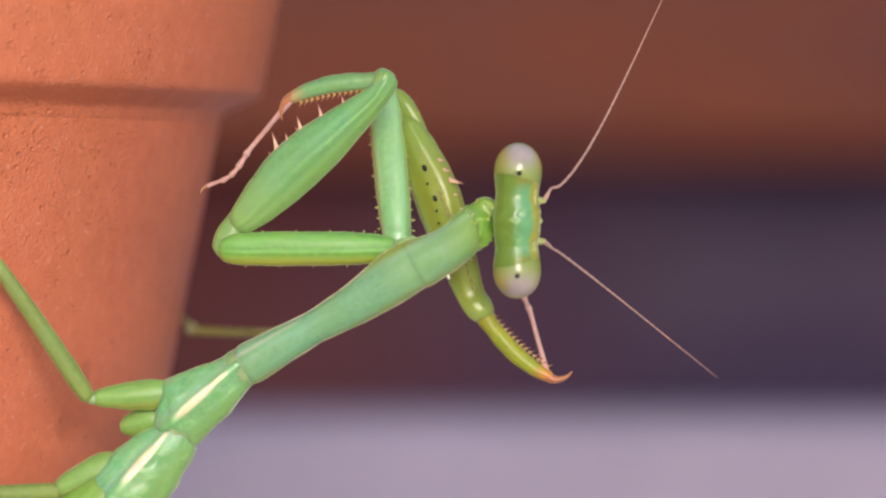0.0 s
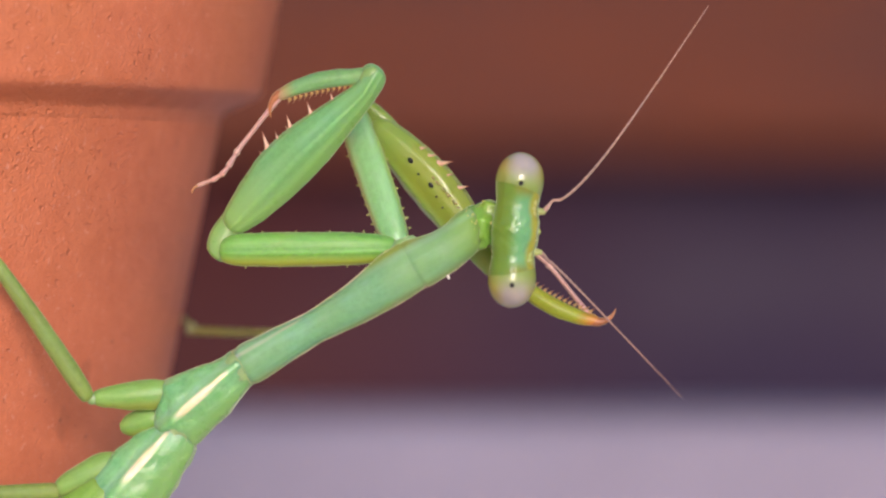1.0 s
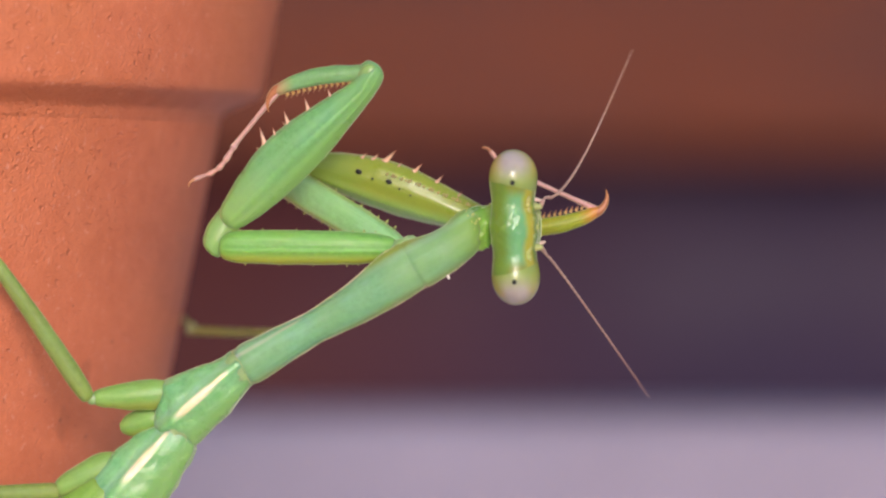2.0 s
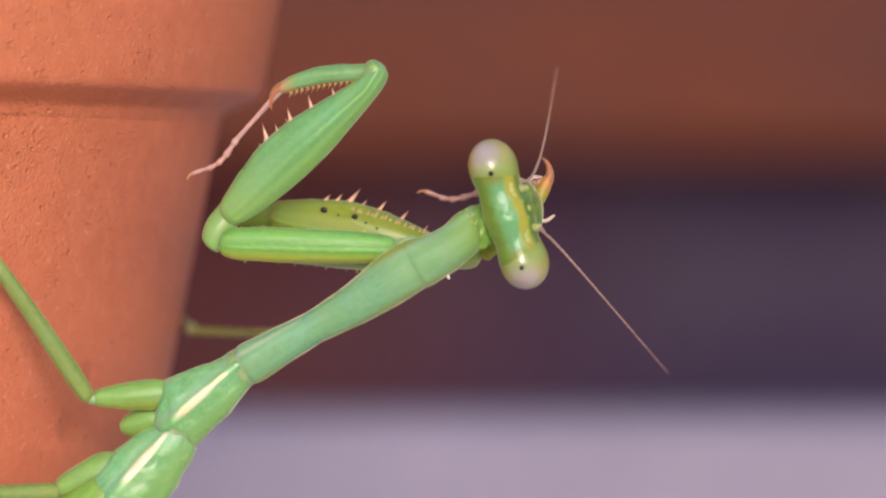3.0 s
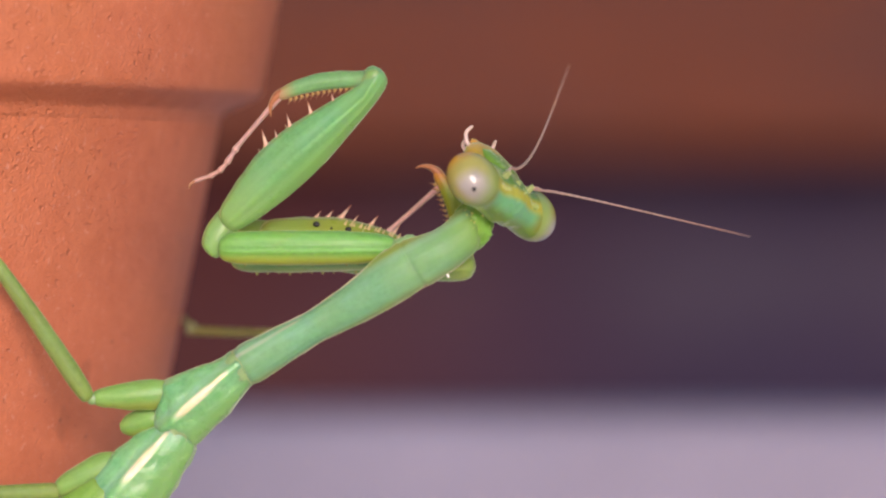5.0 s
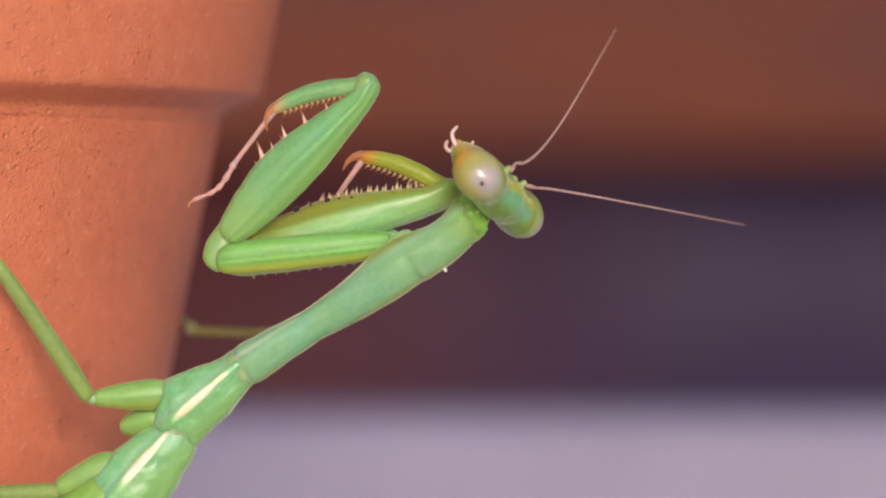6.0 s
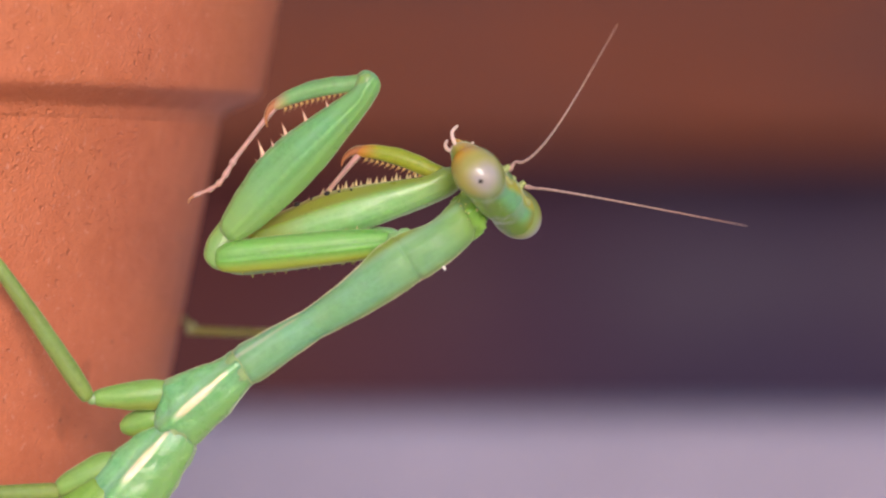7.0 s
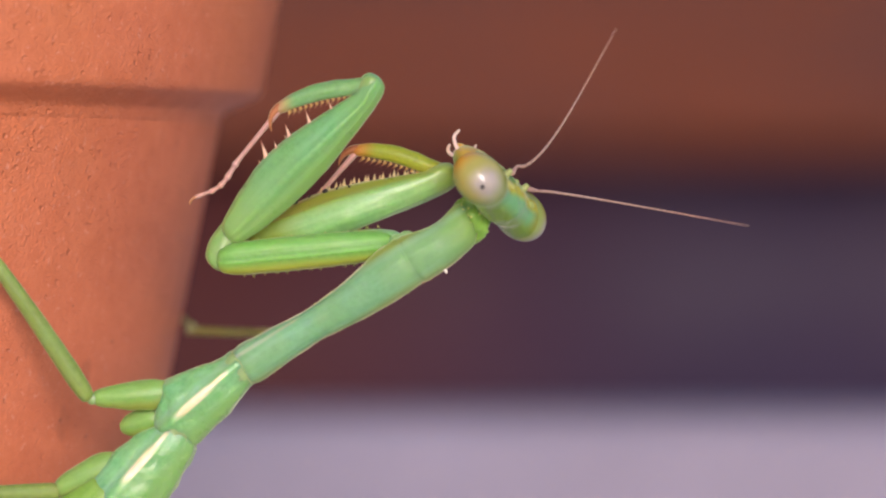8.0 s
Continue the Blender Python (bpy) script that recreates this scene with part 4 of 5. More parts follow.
    walk(moving["femur_a"], [
        (0.0, mm(3.379, -0.320, 10.548, 4.97, -43.90, -7.15)),
        (0.2, mm(3.371, -0.322, 10.554, 5.03, -44.27, -7.18)),
        (0.5, mm(3.299, -0.318, 10.504, 5.22, -45.24, -7.33)),
        (0.8, mm(3.100, -0.320, 10.522, 5.31, -45.75, -7.39)),
        (1.0, mm(3.046, -0.321, 10.500, 5.35, -46.01, -7.41)),
        (1.2, mm(2.993, -0.322, 10.479, 5.39, -46.27, -7.44)),
        (1.5, mm(2.975, -0.332, 10.645, 5.25, -45.74, -7.31)),
        (1.7, mm(2.884, -0.328, 10.676, 5.27, -45.75, -7.33)),
        (2.2, mm(2.835, -0.332, 10.818, 5.10, -44.95, -7.20)),
        (2.8, mm(2.781, -0.337, 10.990, 4.91, -44.01, -7.05)),
        (3.0, mm(2.822, -0.341, 11.027, 4.83, -43.66, -6.98)),
        (3.2, mm(2.864, -0.344, 11.063, 4.76, -43.31, -6.92)),
        (3.5, mm(2.913, -0.348, 11.107, 4.69, -43.01, -6.86)),
        (4.0, mm(2.813, -0.338, 10.965, 4.72, -42.94, -6.92)),
        (4.2, mm(2.795, -0.337, 10.932, 4.77, -43.16, -6.95)),
        (4.5, mm(2.769, -0.335, 10.882, 4.83, -43.50, -7.00)),
        (4.7, mm(2.773, -0.336, 10.882, 4.76, -43.09, -6.95)),
        (5.2, mm(2.814, -0.331, 10.487, 4.97, -44.16, -7.11)),
        (5.8, mm(2.870, -0.326, 10.016, 5.22, -45.45, -7.31)),
        (6.0, mm(2.825, -0.319, 9.947, 5.46, -46.57, -7.50)),
        (6.5, mm(2.887, -0.325, 9.947, 5.48, -46.78, -7.50)),
        (7.0, mm(2.872, -0.323, 10.053, 5.47, -46.68, -7.50)),
        (7.5, mm(2.886, -0.325, 10.129, 5.44, -46.58, -7.47)),
        (8.0, mm(2.977, -0.328, 10.003, 5.30, -45.96, -7.36)),
    ])
    walk(moving["tibia_a"], [
        (0.0, mm(11.805, -1.378, 18.720, 179.42, 9.56, 176.51)),
        (0.2, mm(11.744, -1.378, 18.781, 179.39, 10.17, 176.54)),
        (0.5, mm(11.530, -1.378, 18.872, 179.31, 11.31, 176.49)),
        (0.8, mm(11.255, -1.378, 18.964, 179.30, 11.24, 176.40)),
        (1.0, mm(11.163, -1.378, 18.979, 179.32, 10.86, 176.41)),
        (1.2, mm(11.072, -1.378, 18.995, 179.35, 10.48, 176.42)),
        (1.5, mm(11.133, -1.378, 19.086, 179.37, 10.51, 176.53)),
        (1.7, mm(11.041, -1.378, 19.117, 179.40, 9.90, 176.51)),
        (2.2, mm(11.110, -1.378, 19.145, 179.43, 9.38, 176.53)),
        (2.8, mm(11.194, -1.378, 19.178, 179.47, 8.77, 176.55)),
        (3.0, mm(11.286, -1.378, 19.163, 179.49, 8.51, 176.59)),
        (3.2, mm(11.377, -1.378, 19.148, 179.52, 8.26, 176.63)),
        (3.5, mm(11.469, -1.378, 19.148, 179.52, 8.19, 176.65)),
        (4.0, mm(11.377, -1.378, 18.995, 179.57, 7.40, 176.64)),
        (4.2, mm(11.328, -1.378, 18.995, 179.55, 7.75, 176.63)),
        (4.5, mm(11.255, -1.378, 18.995, 179.51, 8.29, 176.61)),
        (4.7, mm(11.316, -1.378, 18.934, 179.56, 7.54, 176.65)),
        (5.2, mm(11.205, -1.378, 18.697, 179.43, 9.45, 176.55)),
        (5.8, mm(11.072, -1.378, 18.414, 179.26, 11.86, 176.42)),
        (6.0, mm(10.858, -1.378, 18.506, 179.17, 13.48, 176.45)),
        (6.5, mm(10.888, -1.378, 18.536, 179.20, 13.07, 176.47)),
        (7.0, mm(10.888, -1.378, 18.628, 179.21, 12.81, 176.45)),
        (7.5, mm(10.919, -1.378, 18.689, 179.25, 12.13, 176.45)),
        (8.0, mm(11.102, -1.378, 18.475, 179.19, 13.15, 176.45)),
    ])
    walk(moving["tarsus_a"], [
        (0.0, mm(6.743, -1.069, 17.865, 172.03, 43.61, 168.53)),
        (0.2, mm(6.691, -1.072, 17.873, 172.05, 43.79, 168.59)),
        (0.5, mm(6.497, -1.069, 17.864, 171.91, 44.45, 168.53)),
        (0.8, mm(6.221, -1.061, 17.962, 172.01, 44.50, 168.68)),
        (1.0, mm(6.122, -1.062, 18.010, 171.89, 45.12, 168.63)),
        (1.2, mm(6.024, -1.062, 18.059, 171.77, 45.72, 168.58)),
        (1.5, mm(6.085, -1.072, 18.148, 172.11, 44.43, 168.79)),
        (1.7, mm(5.984, -1.069, 18.233, 172.13, 44.93, 168.92)),
        (2.2, mm(6.046, -1.071, 18.306, 172.46, 43.78, 169.17)),
        (2.8, mm(6.120, -1.072, 18.394, 172.84, 42.41, 169.44)),
        (3.0, mm(6.208, -1.075, 18.402, 173.02, 41.60, 169.55)),
        (3.2, mm(6.296, -1.078, 18.409, 173.20, 40.79, 169.66)),
        (3.5, mm(6.387, -1.080, 18.414, 173.42, 39.73, 169.77)),
        (4.0, mm(6.286, -1.079, 18.333, 173.15, 40.93, 169.61)),
        (4.2, mm(6.241, -1.078, 18.301, 173.09, 41.26, 169.59)),
        (4.5, mm(6.175, -1.077, 18.253, 173.00, 41.74, 169.55)),
        (4.7, mm(6.226, -1.080, 18.259, 172.91, 42.14, 169.50)),
        (5.2, mm(6.141, -1.073, 17.853, 172.57, 43.32, 169.24)),
        (5.8, mm(6.048, -1.064, 17.357, 172.17, 44.67, 168.93)),
        (6.0, mm(5.866, -1.068, 17.307, 171.78, 45.98, 168.64)),
        (6.5, mm(5.888, -1.069, 17.373, 171.79, 46.05, 168.67)),
        (7.0, mm(5.883, -1.067, 17.488, 171.87, 45.56, 168.68)),
        (7.5, mm(5.900, -1.066, 17.608, 171.94, 45.62, 168.79)),
        (8.0, mm(6.104, -1.067, 17.305, 172.29, 44.11, 169.00)),
    ])
    walk(moving["coxa_b"], [
        (0.0, mm(12.392, 1.653, 9.796, 73.48, -70.94, 105.66)),
        (0.2, mm(12.392, 1.653, 9.796, 77.43, -72.25, 101.99)),
        (0.5, mm(12.392, 1.653, 9.796, 53.40, -65.44, 124.04)),
        (0.8, mm(12.392, 1.653, 9.796, 49.39, -63.47, 127.49)),
        (1.0, mm(12.392, 1.653, 9.796, 46.70, -61.56, 129.64)),
        (1.2, mm(12.392, 1.653, 9.796, 43.00, -58.28, 132.37)),
        (1.5, mm(12.392, 1.653, 9.796, 30.59, -47.13, 141.11)),
        (1.7, mm(12.392, 1.653, 9.796, 22.82, -38.93, 146.19)),
        (2.2, mm(12.392, 1.653, 9.5, 10.22, -20.91, 153.19)),
        (2.8, mm(12.392, 1.653, 9.15, 0.15, -6.40, 159.28)),
        (3.0, mm(12.392, 1.653, 9.15, 0.04, -6.10, 159.21)),
        (3.2, mm(12.392, 1.653, 9.15, -0.01, -5.96, 159.99)),
        (3.5, mm(12.392, 1.653, 9.15, -0.09, -5.74, 161.17)),
        (4.0, mm(12.392, 1.653, 9.15, -0.14, -5.59, 161.34)),
        (4.2, mm(12.392, 1.653, 9.15, 0.02, -6.07, 162.82)),
        (4.5, mm(12.392, 1.653, 9.15, 0.21, -6.80, 165.08)),
        (4.7, mm(12.392, 1.653, 9.15, -0.04, -3.81, 167.04)),
        (5.2, mm(12.329, 1.653, 9.65, -0.42, 3.10, 172.25)),
        (5.8, mm(12.254, 1.653, 9.970, -0.14, 6.66, 178.78)),
        (6.0, mm(12.160, 1.653, 10.085, -0.12, 7.36, 179.07)),
        (6.5, mm(12.136, 1.653, 10.113, -0.03, 7.24, 179.80)),
        (7.0, mm(12.100, 1.653, 10.156, -0.03, 7.48, 179.80)),
        (7.5, mm(12.088, 1.653, 10.170, -0.03, 7.52, 179.79)),
        (8.0, mm(12.207, 1.653, 10.028, -0.02, 6.42, 179.80)),
    ])
    walk(moving["femur_b"], [
        (0.0, mm(12.647, 4.244, 17.164, 37.00, 68.58, -7.62)),
        (0.2, mm(12.944, 4.222, 17.153, 37.00, 72.02, -8.67)),
        (0.5, mm(11.461, 4.408, 16.970, 38.00, 60.12, -7.19)),
        (0.8, mm(11.120, 4.506, 17.035, 36.00, 51.53, -6.52)),
        (1.0, mm(10.853, 4.572, 16.900, 35.00, 48.62, -6.62)),
        (1.2, mm(10.466, 4.725, 16.656, 34.00, 45.12, -7.26)),
        (1.5, mm(8.994, 5.166, 15.986, 31.00, 30.62, -8.46)),
        (1.7, mm(7.814, 5.308, 15.352, 30.00, 21.95, -8.60)),
        (2.2, mm(6.759, 5.116, 13.771, 19.00, 15.35, -8.00)),
        (2.8, mm(4.963, 4.857, 11.696, 4.15, 6.63, -7.31)),
        (3.0, mm(4.998, 4.858, 11.654, 2.94, 11.84, -7.43)),
        (3.2, mm(5.087, 4.727, 11.465, 2.39, 13.21, -6.81)),
        (3.5, mm(5.214, 4.558, 11.538, 1.63, 14.66, -6.00)),
        (4.0, mm(5.310, 4.559, 11.503, 0.32, 14.62, -6.00)),
        (4.2, mm(5.348, 4.326, 11.529, -0.08, 16.54, -4.86)),
        (4.5, mm(5.323, 3.971, 11.618, -0.44, 18.25, -3.09)),
        (4.7, mm(5.240, 3.667, 11.000, -0.46, 17.43, -1.53)),
        (5.2, mm(4.052, 2.847, 10.451, -18.26, 2.28, -1.94)),
        (5.8, mm(3.887, 1.823, 9.642, -39.33, -13.00, -2.99)),
        (6.0, mm(3.924, 1.776, 9.698, -40.01, -15.04, -2.78)),
        (6.5, mm(4.023, 1.663, 9.831, -41.90, -16.86, -2.23)),
        (7.0, mm(4.018, 1.664, 9.869, -43.70, -17.29, -2.24)),
        (7.5, mm(4.014, 1.665, 9.907, -45.50, -17.73, -2.25)),
        (8.0, mm(3.956, 1.668, 9.927, -47.29, -18.26, -2.27)),
    ])
    walk(moving["tibia_b"], [
        (0.0, mm(16.913, 3.673, 6.192, -6.56, 43.34, -9.51)),
        (0.2, mm(16.540, 3.673, 5.943, -8.70, 50.78, -11.18)),
        (0.5, mm(17.286, 3.673, 6.751, -4.80, 32.94, -8.78)),
        (0.8, mm(18.405, 3.673, 7.808, -3.64, 26.16, -8.21)),
        (1.0, mm(18.591, 3.673, 8.057, -3.89, 27.00, -8.52)),
        (1.2, mm(18.716, 3.673, 8.305, -4.21, 28.25, -8.85)),
        (1.5, mm(19.027, 3.673, 9.984, -1.97, 15.36, -7.41)),
        (1.7, mm(18.622, 3.673, 10.947, -0.25, 2.10, -6.83)),
        (2.2, mm(18.014, 3.534, 10.650, 0.65, -15.28, -2.46)),
        (2.8, mm(17.284, 3.367, 10.294, -2.79, -37.58, 4.58)),
        (3.0, mm(17.159, 3.367, 9.517, -4.12, -48.27, 5.51)),
        (3.2, mm(17.159, 3.367, 9.176, -12.46, -60.01, 14.31)),
        (3.5, mm(16.942, 3.367, 8.834, -10.02, -57.67, 11.81)),
        (4.0, mm(16.756, 3.367, 8.679, -13.49, -50.74, 17.21)),
        (4.2, mm(16.569, 3.367, 8.369, -13.29, -51.11, 16.88)),
        (4.5, mm(16.352, 3.367, 8.182, -12.99, -50.17, 16.72)),
        (4.7, mm(16.383, 3.367, 7.654, -20.06, -63.28, 22.23)),
        (5.2, mm(15.821, 2.449, 9.982, -174.95, -49.46, 173.37)),
        (5.8, mm(15.355, 1.224, 12.293, -176.40, -26.40, 171.94)),
        (6.0, mm(15.293, 1.224, 12.756, -177.23, -21.96, 172.62)),
        (6.5, mm(15.293, 1.224, 13.249, -177.74, -18.91, 173.07)),
        (7.0, mm(15.262, 1.224, 13.372, -177.84, -18.34, 173.17)),
        (7.5, mm(15.232, 1.224, 13.496, -177.94, -17.78, 173.27)),
        (8.0, mm(15.139, 1.224, 13.619, -178.18, -16.10, 173.46)),
    ])
    walk(moving["tarsus_b"], [
        (0.0, mm(20.602, 3.056, 2.662, -120.39, -72.13, 119.17)),
        (0.2, mm(19.730, 3.043, 1.959, -113.99, -70.99, 112.82)),
        (0.5, mm(21.552, 3.015, 3.955, -139.33, -64.47, 136.41)),
        (0.8, mm(22.974, 3.014, 5.540, -157.03, -56.62, 153.09)),
        (1.0, mm(23.123, 2.995, 5.721, -158.11, -54.60, 153.76)),
        (1.2, mm(23.192, 2.976, 5.871, -158.64, -53.11, 153.95)),
        (1.5, mm(23.944, 3.034, 8.622, -165.26, -48.49, 160.64)),
        (1.7, mm(23.725, 3.062, 10.759, -168.63, -39.98, 162.63)),
        (2.2, mm(22.970, 3.321, 12.005, -174.00, -24.69, 165.86)),
        (2.8, mm(21.346, 3.692, 13.430, -178.41, -7.63, 168.20)),
        (3.0, mm(20.566, 3.696, 13.356, 179.33, 3.16, 168.08)),
        (3.2, mm(19.650, 4.003, 13.630, 177.95, 11.55, 169.87)),
        (3.5, mm(19.634, 3.930, 13.180, 177.78, 11.99, 169.44)),
        (4.0, mm(19.865, 4.331, 12.661, 179.60, 3.34, 173.13)),
        (4.2, mm(19.659, 4.305, 12.371, 179.65, 2.78, 172.82)),
        (4.5, mm(19.507, 4.315, 12.132, 179.57, 3.42, 172.88)),
        (4.7, mm(18.524, 4.242, 12.248, 178.20, 8.96, 168.60)),
        (5.2, mm(12.501, 2.835, 13.890, 163.55, 45.02, 157.34)),
        (5.8, mm(10.794, 1.870, 14.580, 166.60, 50.66, 162.88)),
        (6.0, mm(10.563, 1.837, 14.679, 167.60, 48.11, 163.55)),
        (6.5, mm(10.464, 1.812, 14.915, 170.27, 43.45, 166.00)),
        (7.0, mm(10.415, 1.805, 14.990, 170.68, 42.91, 166.45)),
        (7.5, mm(10.368, 1.798, 15.066, 171.06, 42.40, 166.86)),
        (8.0, mm(10.230, 1.787, 15.045, 171.20, 41.77, 166.92)),
    ])
    walk(moving["antenna_1"], [
        (0.0, mm(-1.099, 1.408, 0.000, -89.16, 8.20, 150.70)),
        (0.2, mm(-1.099, 1.408, 0.000, -89.25, 17.52, 144.62)),
        (0.5, mm(-1.099, 1.408, 0.000, -89.40, 25.39, 136.13)),
        (0.8, mm(-1.099, 1.408, 0.000, -88.82, 8.67, 144.09)),
        (1.0, mm(-1.099, 1.408, 0.000, -88.35, 1.31, 145.95)),
        (1.2, mm(-1.099, 1.408, 0.000, -89.71, 3.46, 145.46)),
        (1.5, mm(-1.099, 1.408, 0.000, -96.02, 19.73, 147.79)),
        (1.7, mm(-1.099, 1.408, 0.000, -84.48, 38.72, 152.17)),
        (2.2, mm(-1.099, 1.408, 0.000, -76.10, 55.02, 158.36)),
        (2.8, mm(-1.202, 1.043, 0.126, -56.10, 64.46, 170.29)),
        (3.0, mm(-1.225, 1.053, 0.134, -18.00, 69.74, -172.08)),
        (3.2, mm(-1.274, 1.072, 0.128, 35.36, 72.35, -136.11)),
        (3.5, mm(-1.349, 1.109, 0.089, 65.63, 73.48, -108.41)),
        (4.0, mm(-1.401, 1.156, 0.075, 62.72, 68.68, -112.37)),
        (4.2, mm(-1.409, 1.168, 0.080, 47.34, 65.74, -123.53)),
        (4.5, mm(-1.416, 1.175, 0.075, 61.24, 67.12, -112.90)),
        (4.7, mm(-1.306, 1.204, -0.074, -174.83, 52.80, 2.55)),
        (5.2, mm(-1.054, 1.368, 0.065, -168.98, 46.12, 25.17)),
        (5.8, mm(-1.009, 1.328, 0.130, -165.78, 30.14, 44.02)),
        (6.0, mm(-1.009, 1.328, 0.130, -163.54, 29.25, 49.29)),
        (6.5, mm(-1.009, 1.328, 0.130, -161.85, 30.16, 53.37)),
        (7.0, mm(-1.009, 1.328, 0.130, -162.07, 30.13, 52.41)),
        (7.5, mm(-1.009, 1.328, 0.130, -162.62, 29.50, 50.41)),
        (8.0, mm(-1.009, 1.328, 0.130, -163.05, 30.50, 49.50)),
    ])
    walk(moving["antenna_2"], [
        (0.0, mm(1.099, 1.408, 0.000, 89.58, 31.17, 52.55)),
        (0.2, mm(1.099, 1.408, 0.000, 89.60, 33.07, 53.36)),
        (0.5, mm(1.099, 1.408, 0.000, 89.53, 32.87, 49.81)),
        (0.8, mm(1.099, 1.408, 0.000, 89.12, 35.35, 49.03)),
        (1.0, mm(1.099, 1.408, 0.000, 88.68, 38.83, 48.39)),
        (1.2, mm(1.099, 1.408, 0.000, 86.33, 39.44, 45.08)),
        (1.5, mm(1.099, 1.408, 0.000, 71.07, 32.75, 33.95)),
        (1.7, mm(1.099, 1.408, 0.000, 77.15, 46.20, 29.12)),
        (2.2, mm(1.099, 1.408, 0.000, 71.31, 43.26, 19.75)),
        (2.8, mm(1.099, 1.408, 0.000, 66.20, 43.04, 8.46)),
        (3.0, mm(1.099, 1.408, 0.000, 60.75, 41.32, 5.24)),
        (3.2, mm(1.099, 1.408, 0.000, 54.88, 33.94, 0.13)),
        (3.5, mm(1.099, 1.408, 0.000, 50.33, 32.39, -2.76)),
        (4.0, mm(1.099, 1.408, 0.000, 43.56, 36.02, -9.71)),
        (4.2, mm(1.099, 1.408, 0.000, 44.67, 37.05, -14.28)),
        (4.5, mm(1.099, 1.408, 0.000, 44.36, 34.13, -9.58)),
        (4.7, mm(1.099, 1.408, 0.000, 51.70, -1.64, 14.73)),
        (5.2, mm(1.144, 1.368, 0.065, 54.32, -9.63, 23.35)),
        (5.8, mm(1.189, 1.328, 0.130, 56.20, -19.63, 31.97)),
        (6.0, mm(1.189, 1.328, 0.130, 56.21, -18.81, 31.62)),
        (6.5, mm(1.189, 1.328, 0.130, 56.14, -18.49, 33.99)),
        (7.0, mm(1.189, 1.328, 0.130, 56.27, -18.85, 33.96)),
        (7.5, mm(1.189, 1.328, 0.130, 56.58, -20.15, 33.26)),
        (8.0, mm(1.189, 1.328, 0.130, 55.96, -18.06, 31.48)),
    ])
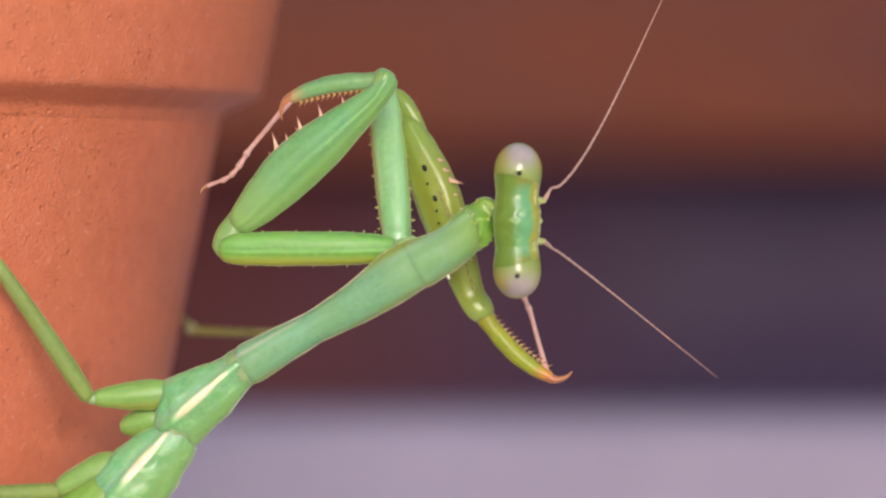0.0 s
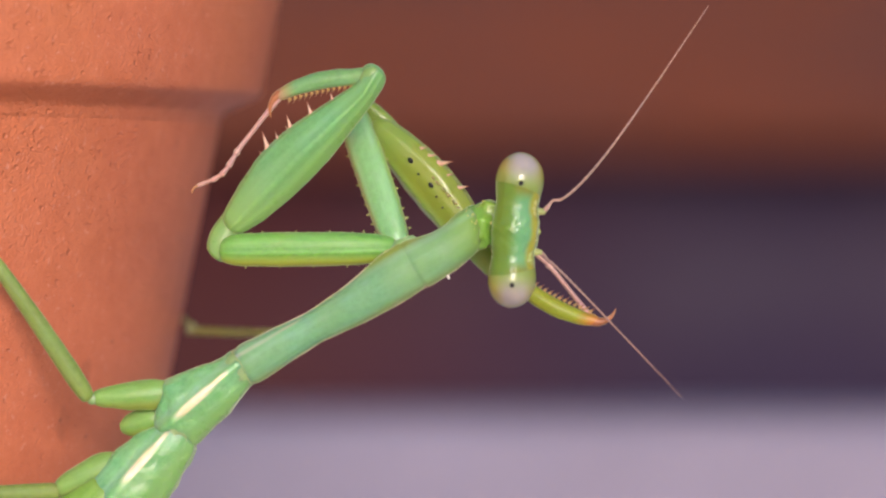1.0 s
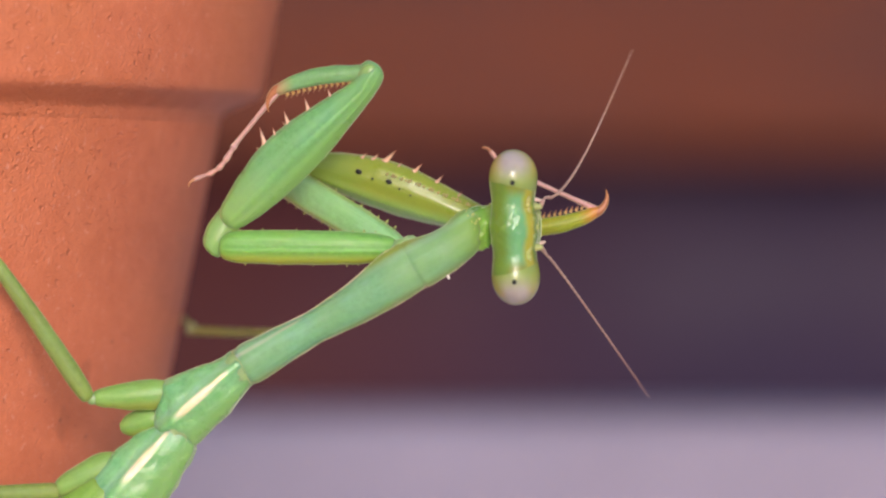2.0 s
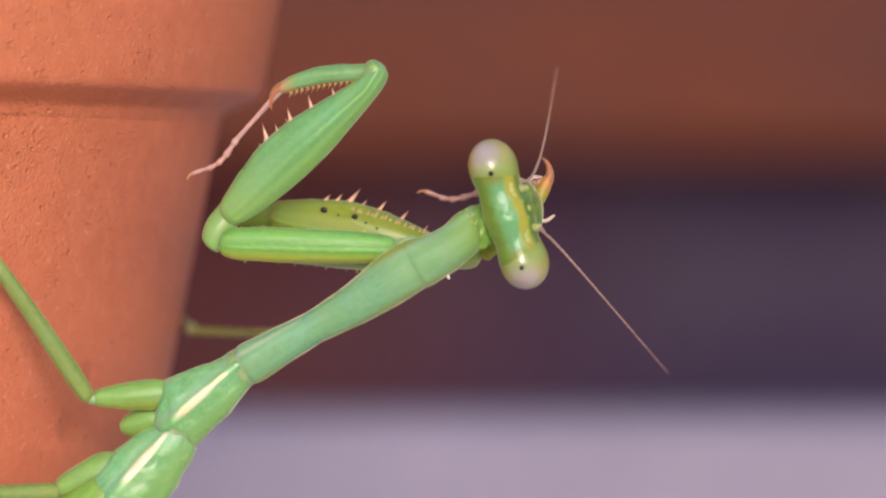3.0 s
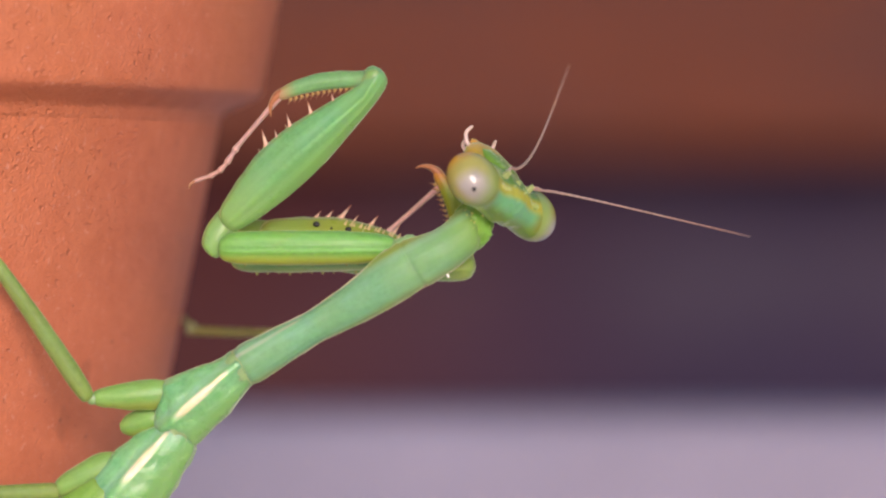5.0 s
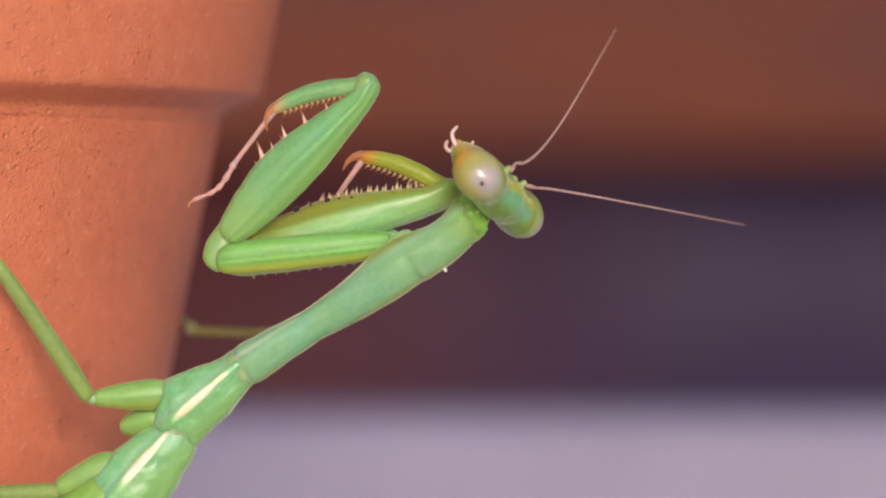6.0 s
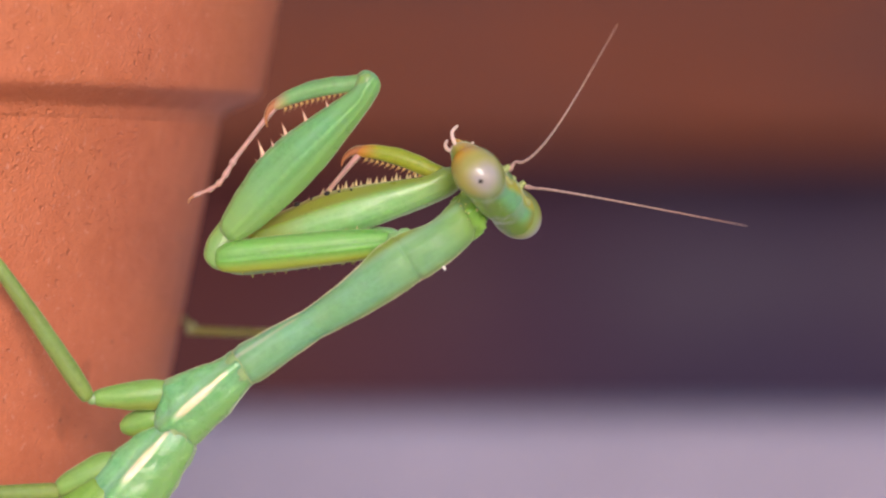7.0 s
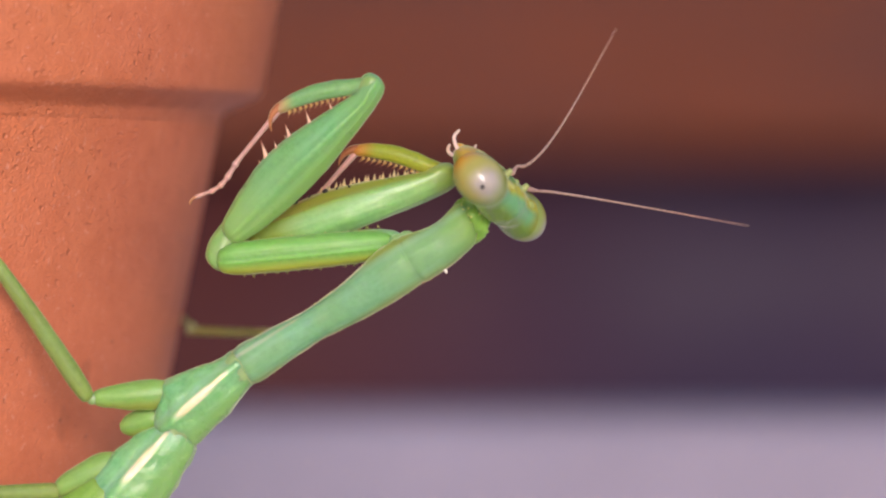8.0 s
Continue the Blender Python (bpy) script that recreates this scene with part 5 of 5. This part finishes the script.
    walk(moving["pupil_1"], [
        (0.0, mm(-2.537, 0.065, 1.609, 0.00, -0.00, 0.00)),
        (0.2, mm(-2.540, 0.049, 1.610, 0.00, -0.00, 0.00)),
        (0.5, mm(-2.546, 0.029, 1.610, 0.00, -0.00, 0.00)),
        (0.8, mm(-2.535, 0.079, 1.608, 0.00, -0.00, 0.00)),
        (1.0, mm(-2.527, 0.113, 1.604, 0.00, -0.00, 0.00)),
        (1.2, mm(-2.531, 0.100, 1.605, 0.00, -0.00, 0.00)),
        (1.5, mm(-2.754, 0.120, 1.603, 0.00, -0.00, 0.00)),
        (1.7, mm(-2.506, 0.189, 1.592, 0.00, -0.00, 0.00)),
        (2.2, mm(-2.489, 0.247, 1.579, 0.00, -0.00, 0.00)),
        (2.8, mm(-2.468, 0.328, 1.555, 0.00, -0.00, 0.00)),
        (3.0, mm(-2.463, 0.348, 1.549, 0.00, -0.00, 0.00)),
        (3.2, mm(-2.582, 0.381, 1.544, 0.00, -0.00, 0.00)),
        (3.5, mm(-2.765, 0.379, 1.541, 0.00, -0.00, 0.00)),
        (4.0, mm(-2.774, 0.417, 1.525, 0.00, -0.00, 0.00)),
        (4.2, mm(-2.721, 0.406, 1.533, 0.00, -0.00, 0.00)),
        (4.5, mm(-2.747, 0.431, 1.522, 0.00, -0.00, 0.00)),
        (4.7, mm(-3.376, 0.255, 1.372, 0.00, -0.00, 0.00)),
        (5.2, mm(-3.545, 0.074, 1.283, 0.00, -0.00, 0.00)),
        (5.8, mm(-3.694, -0.136, 1.131, 0.00, -0.00, 0.00)),
        (6.0, mm(-3.694, -0.136, 1.131, 0.00, -0.00, 0.00)),
        (6.5, mm(-3.665, -0.152, 1.159, 0.00, -0.00, 0.00)),
        (7.0, mm(-3.665, -0.152, 1.159, 0.00, -0.00, 0.00)),
        (7.5, mm(-3.673, -0.149, 1.151, 0.00, -0.00, 0.00)),
        (8.0, mm(-3.677, -0.121, 1.152, 0.00, -0.00, 0.00)),
    ])
    walk(moving["pupil_2"], [
        (0.0, mm(2.975, 0.020, 1.574, 0.00, -0.00, 0.00)),
        (0.2, mm(2.979, -0.002, 1.573, 0.00, -0.00, 0.00)),
        (0.5, mm(2.975, -0.029, 1.574, 0.00, -0.00, 0.00)),
        (0.8, mm(2.979, 0.038, 1.572, 0.00, -0.00, 0.00)),
        (1.0, mm(2.977, 0.059, 1.572, 0.00, -0.00, 0.00)),
        (1.2, mm(2.922, 0.064, 1.584, 0.00, -0.00, 0.00)),
        (1.5, mm(2.532, 0.130, 1.602, 0.00, -0.00, 0.00)),
        (1.7, mm(2.870, 0.163, 1.583, 0.00, -0.00, 0.00)),
        (2.2, mm(2.858, 0.216, 1.575, 0.00, -0.00, 0.00)),
        (2.8, mm(2.972, 0.281, 1.537, 0.00, -0.00, 0.00)),
        (3.0, mm(2.872, 0.325, 1.545, 0.00, -0.00, 0.00)),
        (3.2, mm(2.679, 0.379, 1.545, 0.00, -0.00, 0.00)),
        (3.5, mm(2.479, 0.378, 1.540, 0.00, -0.00, 0.00)),
        (4.0, mm(2.470, 0.420, 1.523, 0.00, -0.00, 0.00)),
        (4.2, mm(2.525, 0.406, 1.533, 0.00, -0.00, 0.00)),
        (4.5, mm(2.494, 0.428, 1.522, 0.00, -0.00, 0.00)),
        (4.7, mm(2.438, 0.451, 1.509, 0.00, -0.00, 0.00)),
        (5.2, mm(2.908, 0.296, 1.092, 0.00, -0.00, 0.00)),
        (5.8, mm(3.040, 0.173, 1.207, 0.00, -0.00, 0.00)),
        (6.0, mm(3.040, 0.173, 1.207, 0.00, -0.00, 0.00)),
        (6.5, mm(3.035, 0.150, 1.197, 0.00, -0.00, 0.00)),
        (7.0, mm(3.035, 0.150, 1.197, 0.00, -0.00, 0.00)),
        (7.5, mm(3.035, 0.169, 1.201, 0.00, -0.00, 0.00)),
        (8.0, mm(3.027, 0.190, 1.196, 0.00, -0.00, 0.00)),
    ])


motions()
